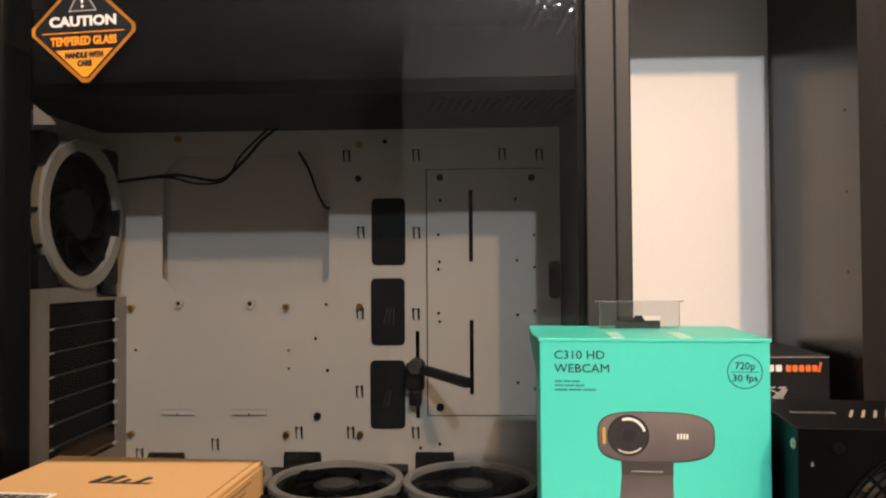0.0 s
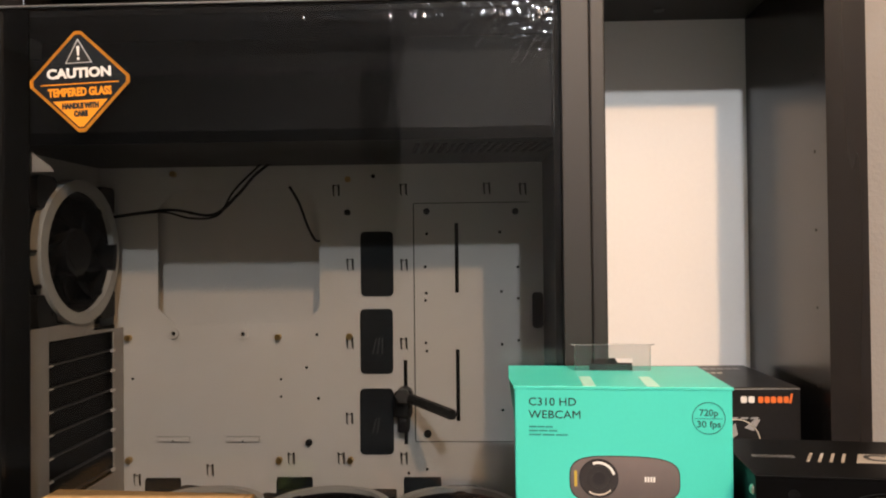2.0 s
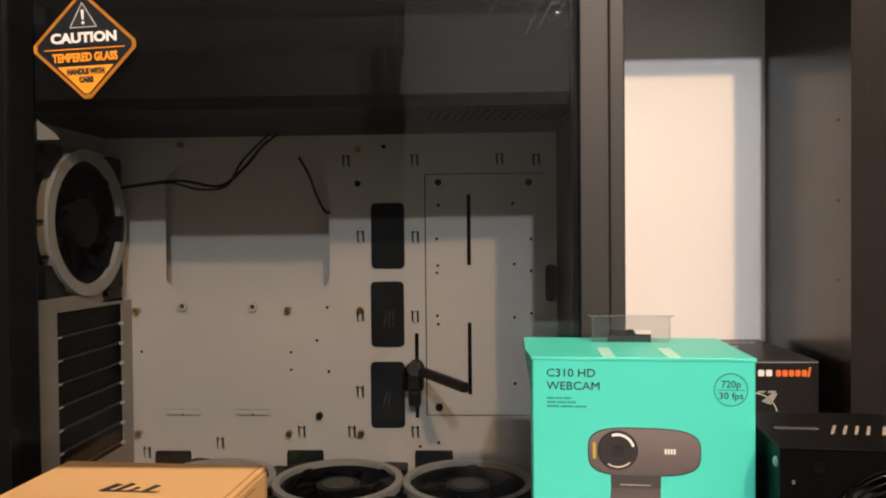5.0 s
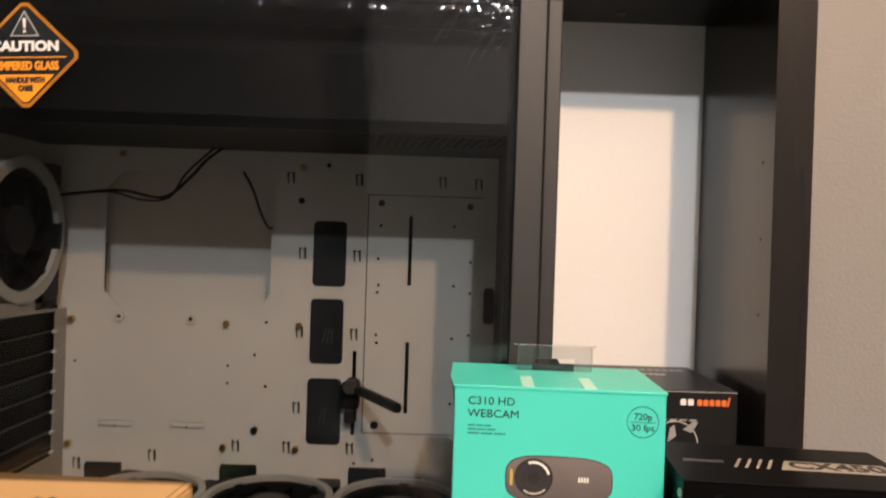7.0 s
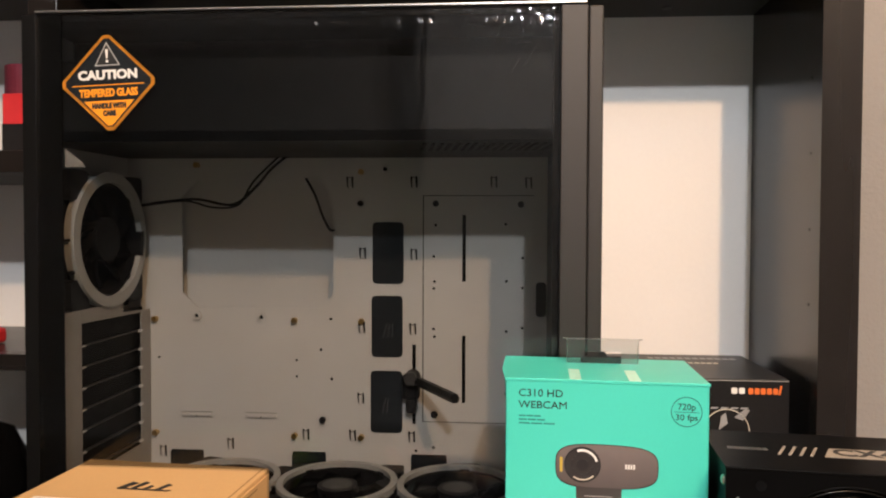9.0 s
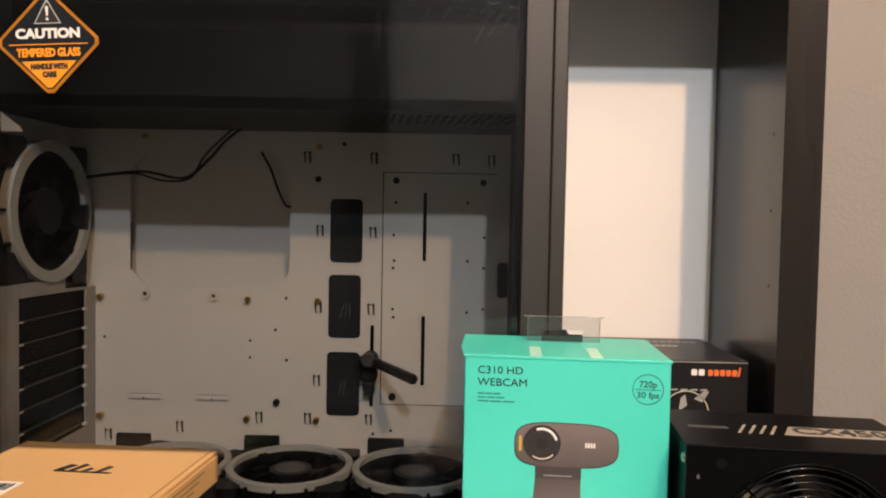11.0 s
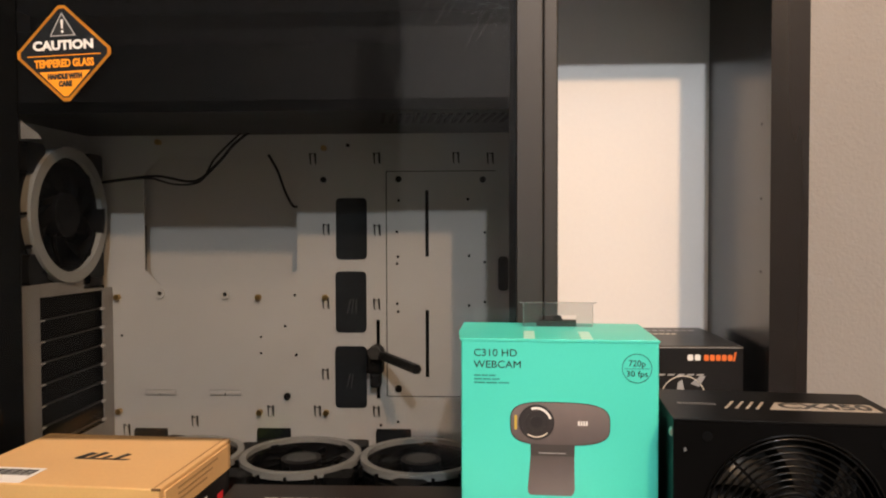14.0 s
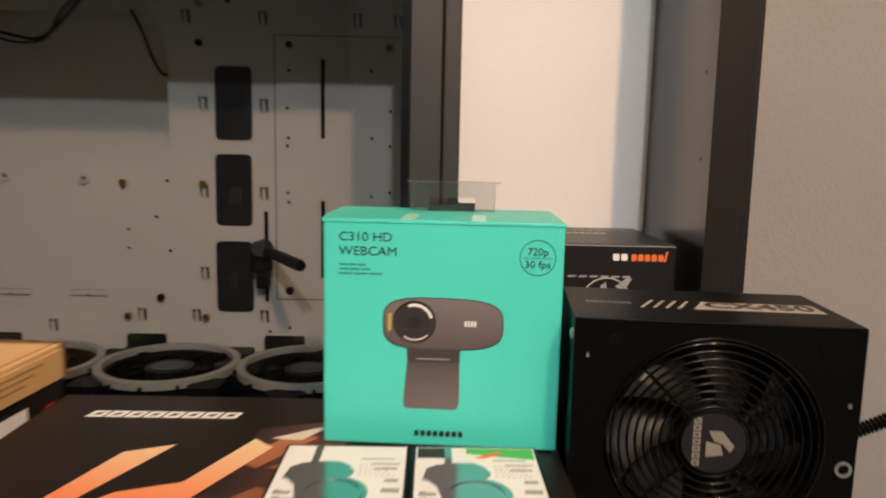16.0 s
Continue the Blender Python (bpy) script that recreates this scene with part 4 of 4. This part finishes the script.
GLOSSWIRE = surface("black_wire", (0.002, 0.002, 0.002), 0.08, bump=0, spec=0.22)
wire_m = Matrix.Rotation(radians(90), 4, "X")
grill = part("fan_guard", torus((FX, -0.0008, FZ), 0.0560, 0.0010, wire_m, 72, 8), GLOSSWIRE, psu, "black wire fan guard")
for i in range(9):
    part("ring_wire", torus((FX, -0.0010, FZ), 0.0192 + 0.0043 * i, 0.0008, wire_m, 64, 8), GLOSSWIRE, grill, smooth=True)
for i in range(4):
    a = radians(45 + 90 * i)
    part("spoke_wire", tube([(FX + 0.015 * math.cos(a), 0.0006, FZ + 0.015 * math.sin(a)), (FX + 0.036 * math.cos(a), 0.0006, FZ + 0.036 * math.sin(a)), (FX + 0.0562 * math.cos(a), 0.0006, FZ + 0.0562 * math.sin(a))], 0.0011, 6), GLOSSWIRE, grill, smooth=True)
HUB_INK = surface("dull_hub_print", (0.20, 0.175, 0.145), 0.45, vary=0.08)
cap = part("hub_cap", prism(circle(FX, FZ, 0.0172, 40), "xz", -0.0022, -0.0005), BLACKCARD, psu)
part("cap_rim", annulus(FX, FZ, 0.0166, 0.0172, "xz", -0.0026, -0.0022, 40), GLOSSWIRE, cap)
for i in range(7):
    part("letter_block", block(FX - 0.0110, FX - 0.0070, FZ + 0.0104 - 0.0039 * i, FZ + 0.0135 - 0.0039 * i, 0.0010, 0, "xz", -0.0025, -0.0022), HUB_INK, cap)
sail = prism([(FX - 0.004, FZ - 0.008), (FX + 0.005, FZ - 0.0065), (FX + 0.0035, FZ - 0.001), (FX - 0.004, FZ + 0.0005)], "xz", -0.0025, -0.0022)
sail = prism([(FX + 0.000, FZ + 0.0010), (FX + 0.0045, FZ - 0.0005), (FX + 0.0085, FZ - 0.005), (FX + 0.0105, FZ - 0.0012), (FX + 0.004, FZ + 0.0065), (FX - 0.003, FZ + 0.0065)], "xz", -0.0025, -0.0022, sail)
part("emblem", sail, HUB_INK, cap)
rotor = part("fan_rotor", prism(circle(FX, FZ, 0.018, 32), "xz", 0.006, 0.024), PLASTIC, psu)
FANBLADE = surface("grey_black_plastic", (0.032, 0.031, 0.030), 0.28, bump=0, spec=0.9)
for i in range(7):
    bm = bmesh.new()
    rows_b = []
    for k in range(6):
        r, a = 0.017 + 0.0075 * k, 0.09 * k
        rows_b.append([bm.verts.new((FX + r * math.cos(t), y, FZ + r * math.sin(t))) for t, y in ((a, 0.020), (a + 0.36, 0.012), (a + 0.72, 0.006))])
    for u, v in zip(rows_b, rows_b[1:]):
        for j in range(2):
            bm.faces.new((u[j], u[j + 1], v[j + 1], v[j]))
    bmesh.ops.solidify(bm, geom=bm.faces[:], thickness=0.0012)
    bm.transform(Matrix.Translation((FX, 0, FZ)) @ Matrix.Rotation(-2 * math.pi * i / 7 - radians(41), 4, "Y") @ Matrix.Translation((-FX, 0, -FZ)))
    part("blade", bm, FANBLADE, rotor, smooth=True)
for sx, sz in ((0.0212, 0.1438), (0.1287, 0.1427), (0.0212, 0.0375), (0.1287, 0.0375)):
    dimple = part("screw_recess", annulus(sx, sz, 0.0018, 0.0034, "xz", -0.0006, 0, 20), GLOSSWIRE, psu)
    part("screw", prism(circle(sx, sz, 0.0022, 12), "xz", -0.0003, 0), GLOSSWIRE, dimple)
part("thread_ring", annulus(0.1420, 0.0790, 0.0028, 0.0043, "xz", -0.0008, 0, 24), STEEL, psu)
for sx, sz in ((0.0076, 0.1347), (0.1425, 0.1135), (0.0074, 0.0522)):
    part("paint_chip", prism([(sx - 0.0008, sz - 0.0014), (sx + 0.0009, sz - 0.0010), (sx + 0.0004, sz + 0.0014), (sx - 0.0009, sz + 0.0008)], "xz", -0.0003, 0), STEEL, psu)
bm = bmesh.new()
bmesh.ops.create_uvsphere(bm, u_segments=14, v_segments=8, radius=0.0032)
bm.transform(Matrix.Translation((0.0, 0.006, HT - 0.009)) @ Matrix.Diagonal((0.6, 1, 1, 1)))
part("side_screw", bm, STEEL, psu, smooth=True)
ZT = HT + 0.0012
for i in range(4):
    x = 0.0435 + 0.0068 * i
    part("stripe", prism([(x - 0.004, 0.032), (x - 0.0021, 0.032), (x + 0.0069, 0.052), (x + 0.0050, 0.052)], "xy", ZT, ZT + 0.0003), TAN, psu)
part("model_label", prism([(0.0690, 0.032), (0.1405, 0.032), (0.1405, 0.052), (0.0780, 0.052)], "xy", ZT, ZT + 0.0003), TAN, psu)
part("word", lettering("CX450", 0.020, Matrix.Translation((0.1075, 0.042, ZT + 0.0004)), 0.060, 0.0005), INK, psu)
for i in range(7):
    part("letter_block", block(0.010 + 0.0038 * i, 0.013 + 0.0038 * i, 0.0405, 0.0450, 0.0008, 0, "xy", ZT, ZT + 0.0003), DIMGREY, psu)

# ---- flat motherboard box print ----
bb = board_box
ZB = 0.066


def flame(name, lo, hi, y0, y1):
    """Printed ink that runs from one colour to another across the lid."""
    m, n, l, p = nodes_of(name)
    co, sep, rng, mix = n.new("ShaderNodeTexCoord"), n.new("ShaderNodeSeparateXYZ"), n.new("ShaderNodeMapRange"), n.new("ShaderNodeMix")
    mix.data_type = "RGBA"
    rng.inputs["From Min"].default_value, rng.inputs["From Max"].default_value = y0, y1
    mix.inputs["A"].default_value, mix.inputs["B"].default_value = (*lo, 1), (*hi, 1)
    l.new(co.outputs["Object"], sep.inputs[0]), l.new(sep.outputs["Y"], rng.inputs["Value"]), l.new(rng.outputs[0], mix.inputs["Factor"]), l.new(mix.outputs["Result"], p.inputs["Base Color"])
    p.inputs["Roughness"].default_value = 0.35
    return m


STREAK = flame("streak_ink", (0.80, 0.16, 0.035), (0.80, 0.58, 0.33), 0.10, 0.185)
EMBER = flame("ember_ink", (0.16, 0.042, 0.02), (0.40, 0.15, 0.06), 0.08, 0.19)
for i in range(8):
    part("letter_block", block(0.034 + 0.01225 * i, 0.0443 + 0.01225 * i, 0.2210, 0.2310, 0.0026, 0.25, "xy", ZB, ZB + 0.0003), WHITE, bb)
SMOKE = ink_ramp("smoky_red_ink", "X", (0.011, 0.008, 0.007), (0.120, 0.038, 0.026), 0.150, 0.205, 0.3)
part("lid_print", prism([(0.128, 0.004), (0.196, 0.004), (0.202, 0.120), (0.206, 0.205), (0.190, 0.218), (0.150, 0.205)], "xy", ZB - 0.0001, ZB + 0.00012), SMOKE, bb)
part("streak", prism([(0.062, 0.106), (0.074, 0.098), (0.106, 0.179), (0.080, 0.168)], "xy", ZB, ZB + 0.0003), STREAK, bb)
part("streak", prism([(0.078, 0.097), (0.134, 0.112), (0.163, 0.177), (0.150, 0.189), (0.126, 0.132), (0.096, 0.120)], "xy", ZB, ZB + 0.0003), STREAK, bb)
for pts in ([(0.146, 0.158), (0.171, 0.198), (0.187, 0.192), (0.160, 0.150)], [(0.140, 0.100), (0.166, 0.128), (0.178, 0.118), (0.150, 0.092)], [(0.166, 0.150), (0.190, 0.175), (0.190, 0.150)]):
    part("ember_print", prism(pts, "xy", ZB, ZB + 0.00025), EMBER, bb)
for x, y in ((0.132, 0.104), (0.141, 0.090), (0.126, 0.078)):
    part("ember_outline", block(x, x + 0.020, y, y + 0.011, 0.0018, 0.5, "xy", ZB, ZB + 0.00025), EMBER, bb)
part("sheen_print", prism([(0.160, 0.190), (0.185, 0.207), (0.190, 0.207), (0.178, 0.188)], "xy", ZB + 0.0003, ZB + 0.0005), CREAM, bb)
part("lid_seam", box(0.0, 0.331, -0.0004, 0.0004, 0.060, 0.0606), VOID, bb)

# ---- stacked boxes ----
vb = card_box
LW, LD, LH = 0.168, 0.122, 0.026
script = None
for i, (w, h, lean) in enumerate(((0.0085, 0.0150, 0.35), (0.0062, 0.0170, 0.3), (0.0045, 0.0095, 0.35), (0.0060, 0.0150, 0.3))):
    x = 0.066 + 0.0105 * i
    script = prism([(x, 0.058), (x + w * 0.55, 0.056), (x + w * 0.75 + lean * h, 0.057 + h * 0.9), (x + lean * h, 0.058 + h)], "xy", LH, LH + 0.0003, script)
script = prism([(0.067, 0.0565), (0.109, 0.0565), (0.112, 0.0590), (0.070, 0.0590)], "xy", LH + 0.0001, LH + 0.0004, script)
part("maker_name", script, INK, vb)
label_p = part("shipping_label", box(0.014, 0.061, -0.0005 + 0.002, 0.032, LH, LH + 0.0003), LABEL, vb, "white shipping label with a barcode")
bm = None
for i in range(16):
    bm = box(0.020 + 0.0024 * i, 0.020 + 0.0024 * i + (0.0012 if i % 3 else 0.0018), 0.016, 0.028, LH + 0.0003, LH + 0.0006, 0, bm)
part("barcode", bm, INK, label_p)
part("lid_seam", box(LW - 0.0052, LW - 0.0040, 0.002, LD - 0.002, LH - 0.0002, LH + 0.0003), surface("card_edge", (0.30, 0.17, 0.06), 0.8), vb)
part("side_flap", box(LW, LW + 0.0014, 0.006, LD - 0.004, 0.0015, LH - 0.0035, 0.0004), CARD, vb)
# Darker brown strip: shade at the corner fold is in its colour
part("corner_fold_shade", box(LW - 0.006, LW + 0.0004, -0.0004, 0.0006, LH - 0.0016, LH + 0.0002), surface("card_shadow_edge", (0.14, 0.075, 0.03), 0.8), vb)
bm = None
for i in range(3):
    bm = box(LW + 0.0014, LW + 0.0016, 0.024, 0.092 - 0.01 * i, 0.0175 - 0.0045 * i, 0.0190 - 0.0045 * i, 0, bm)
part("side_print", bm, surface("faded_card_print", (0.30, 0.18, 0.07), 0.8), vb)
part("side_label", box(0.16, 0.1605, 0.022, 0.080, 0.048, 0.064), LABEL, black_box, "white label")
part("side_mark", box(0.16, 0.1604, 0.100, 0.110, 0.050, 0.058), RED, black_box)
part("side_print", box(0.16, 0.1604, 0.024, 0.078, 0.036, 0.043), GREY, black_box)
part("lid_seam", box(0.1598, 0.1603, 0.001, 0.124, 0.0445, 0.0452), VOID, black_box)
gb = green_box
bm = prism([(0.035, 0.022), (0.055, 0.020), (0.062, 0.034), (0.048, 0.046), (0.034, 0.038)], "yz", 0.165, 0.1654)
part("side_print", prism([(0.066, 0.022), (0.078, 0.022), (0.078, 0.044), (0.066, 0.044)], "yz", 0.165, 0.1654, bm), PALETEAL, gb)
part("top_print", prism(rrect(0.06, 0.10, 0.050, 0.066, 0.006), "xy", 0.063, 0.0633), PALETEAL, gb)

# ---- hard drives ----


PALE_PRINT = surface("pale_grey_text", (0.50, 0.49, 0.47), 0.5)


def hard_drive(m, banded):
    drive = thing("hard_drive", m, "slim hard drive with a green-banded white label" if banded else "slim hard drive with a plain white label", "hard drive", "hard drives")
    part("drive_case", box(0, 0.070, 0, 0.1, 0, 0.007, 0.0008), BLACK_STEEL, drive)
    lab = part("label", box(0.002, 0.068, 0.003, 0.097, 0.0071, 0.0074), LABEL, drive, "white printed label")
    pts = [(0.0135, 0.0490), (0.0065, 0.0590), (0.0080, 0.0690), (0.0130, 0.0735), (0.0200, 0.0760), (0.0330, 0.0765), (0.0385, 0.0720), (0.0418, 0.0650), (0.0412, 0.0610), (0.0385, 0.0585)]
    pts += [(0.0330 + 0.0178 * math.cos(radians(a)), 0.0410 + 0.0178 * math.sin(radians(a))) for a in range(62, -172, -9)]
    part("platter_cover", prism(pts, "xy", 0.0075, 0.0079), MIRROR, drive, "polished metal relief")
    part("cover_rim", annulus(0.0330, 0.0410, 0.0138, 0.0152, "xy", 0.0079, 0.0084, 40), MIRROR, drive)
    part("cover_step", prism([(0.0178, 0.0755), (0.0218, 0.0765), (0.0218, 0.0965), (0.0178, 0.0965)], "xy", 0.00765, 0.0081), MIRROR, drive)
    for x, y, w, h in ((0.005, 0.040, 0.008, 0.003), (0.005, 0.030, 0.011, 0.006), (0.006, 0.056, 0.006, 0.003), (0.052, 0.068, 0.012, 0.002), (0.050, 0.074, 0.015, 0.0015), (0.058, 0.054, 0.007, 0.003), (0.057, 0.043, 0.009, 0.004), (0.045, 0.012, 0.018, 0.002), (0.055, 0.006, 0.010, 0.005), (0.006, 0.010, 0.030, 0.0012), (0.044, 0.080, 0.018, 0.0012)):
        part("small_print", box(x, x + w, y, y + h, 0.0074, 0.0076), GREY, lab)
    for k in range(5):
        part("round_mark", annulus(0.0065 + (0.0005 if k % 2 else 0), 0.0150 + 0.0068 * k, 0.0012, 0.0022, "xy", 0.0074, 0.0076, 14), GREY, lab)
        part("text_line", top_bars(0.044, 0.064 - 0.002 * (k % 3), 0.0605 + 0.0032 * k, 0.0007, 0.0074, 7, 0, 0.35), PALE_PRINT, lab)
        part("text_line", top_bars(0.020, 0.052 - 0.004 * (k % 2), 0.0060 + 0.0026 * k, 0.0006, 0.0074, 9, 0, 0.3), PALE_PRINT, lab)
    part("square_code", box(0.0555, 0.0635, 0.0205, 0.0265, 0.0074, 0.0076), DIMGREY, lab)
    if banded:
        part("green_band", prism([(0.030, 0.0955), (0.067, 0.0955), (0.067, 0.082), (0.046, 0.086), (0.030, 0.089)], "xy", 0.0074, 0.0077), surface("green_print", (0.06, 0.45, 0.07), 0.35), lab)
        part("black_band", box(0.003, 0.021, 0.083, 0.0955, 0.0074, 0.0077), INK, lab)
        part("red_wedge", prism([(0.034, 0.083), (0.046, 0.091), (0.050, 0.090), (0.040, 0.083)], "xy", 0.0077, 0.0079), DEEPORANGE, lab)
    part("front_sticker", box(0.020, 0.048, -0.0004, 0.0002, 0.0012, 0.0058), LABEL, drive)
    return drive


hard_drive(pose(0.0088, 0.3160, 0.1483), False)
hard_drive(pose(0.0800, 0.3160, 0.1483), True)

# ---- gooseneck stand beside the power supply ----
goose = thing("gooseneck_stand", pose(0.342, 0.475, DESK_Z), "black ribbed gooseneck stand with a white collar", "stand")
bm = bmesh.new()
bmesh.ops.create_uvsphere(bm, u_segments=28, v_segments=14, radius=0.028)
bm.transform(Matrix.Translation((0.362, 0.475, DESK_Z)) @ Matrix.Diagonal((1, 1, 0.42, 1)))
bmesh.ops.bisect_plane(bm, geom=bm.verts[:] + bm.edges[:] + bm.faces[:], plane_co=(0, 0, DESK_Z + 0.0002), plane_no=(0, 0, 1), clear_inner=True)
part("base", bm, RUBBER, goose, world=True, smooth=True)
part("clamp", box(0.3365, 0.350, 0.462, 0.488, 0.03, DESK_Z + 0.002, 0.002), PLASTIC, goose, world=True)
part("neck", tube([(0.352, 0.478, 0.090), (0.338, 0.474, 0.115), (0.352, 0.466, 0.140), (0.378, 0.463, 0.155), (0.402, 0.464, 0.163)], 0.0041, 10, None, 0.0024), GLOSSWIRE, goose, "ribbed flexible neck", world=True)
bm = bmesh.new()
bmesh.ops.create_uvsphere(bm, u_segments=20, v_segments=14, radius=0.016)
bm.transform(Matrix.Translation((0.404, 0.464, 0.198)) @ Matrix.Diagonal((0.9, 0.9, 2.0, 1)))
part("head", bm, PLASTIC, goose, world=True, smooth=True)
bm = prism(circle(0, 0, 0.0065, 20), "xy", -0.010, 0.010)
bm.transform(Matrix.Translation((0.389, 0.464, 0.236)) @ Matrix.Rotation(radians(-62), 4, "Y"))
part("collar", bm, WHITE, goose, "white collar", world=True)

# ---- things in the open shelf bay ----


def cup(name, x, y, z, r, h, material, label, category):
    ob = thing(name, pose(x, y, z), label, category)
    part("body", annulus(0, 0, r * 0.88, r, "xy", 0, h, 28), material, ob)
    part("bottom", prism(circle(0, 0, r * 0.88, 24), "xy", 0.0, 0.003), material, ob)
    return ob


red_box = carton("red_box", pose(-0.502, 0.655, 0.4613), 0.026, 0.03, 0.068, RED, "small red carton standing on the dark shelf")
part("lower_band", box(0.0, 0.0262, -0.0004, 0.0, 0.0, 0.036), BLACKCARD, red_box)
tube_white = carton("white_tube", pose(-0.513, 0.64, 0.4613), 0.008, 0.008, 0.062, WHITE, "slim white carton standing on the dark shelf")
part("cap", box(0.001, 0.007, 0.001, 0.007, 0.062, 0.072, 0.001), PLASTIC, tube_white)
cup("dark_red_cup", -0.503, 0.705, 0.4613, 0.026, 0.105, surface("dark_red_plastic", (0.12, 0.015, 0.03), 0.4), "dark red plastic cup on the dark shelf", "cup")
red_bar = thing("red_bar", pose(-0.52, 0.64, 0.2663), "dark pink rounded bar lying on the shelf", "bar")
part("body", box(-0.06, 0.024, -0.012, 0.012, 0, 0.016, 0.004), RED, red_bar)
bag = thing("black_pouch", pose(-0.53, 0.64, DESK_Z), "glossy black pouch lying on the desk", "pouch")
bm = bmesh.new()
bmesh.ops.create_uvsphere(bm, u_segments=32, v_segments=18, radius=1)
for v in bm.verts:
    v.co *= 1 + 0.10 * noise.noise(v.co * 3)
    v.co.z = max(v.co.z, -0.6)
bm.transform(Matrix.Translation((0, 0, 0.0402)) @ Matrix.Diagonal((0.062, 0.05, 0.067, 1)))
part("body", bm, GLOSSWIRE, bag, smooth=True)
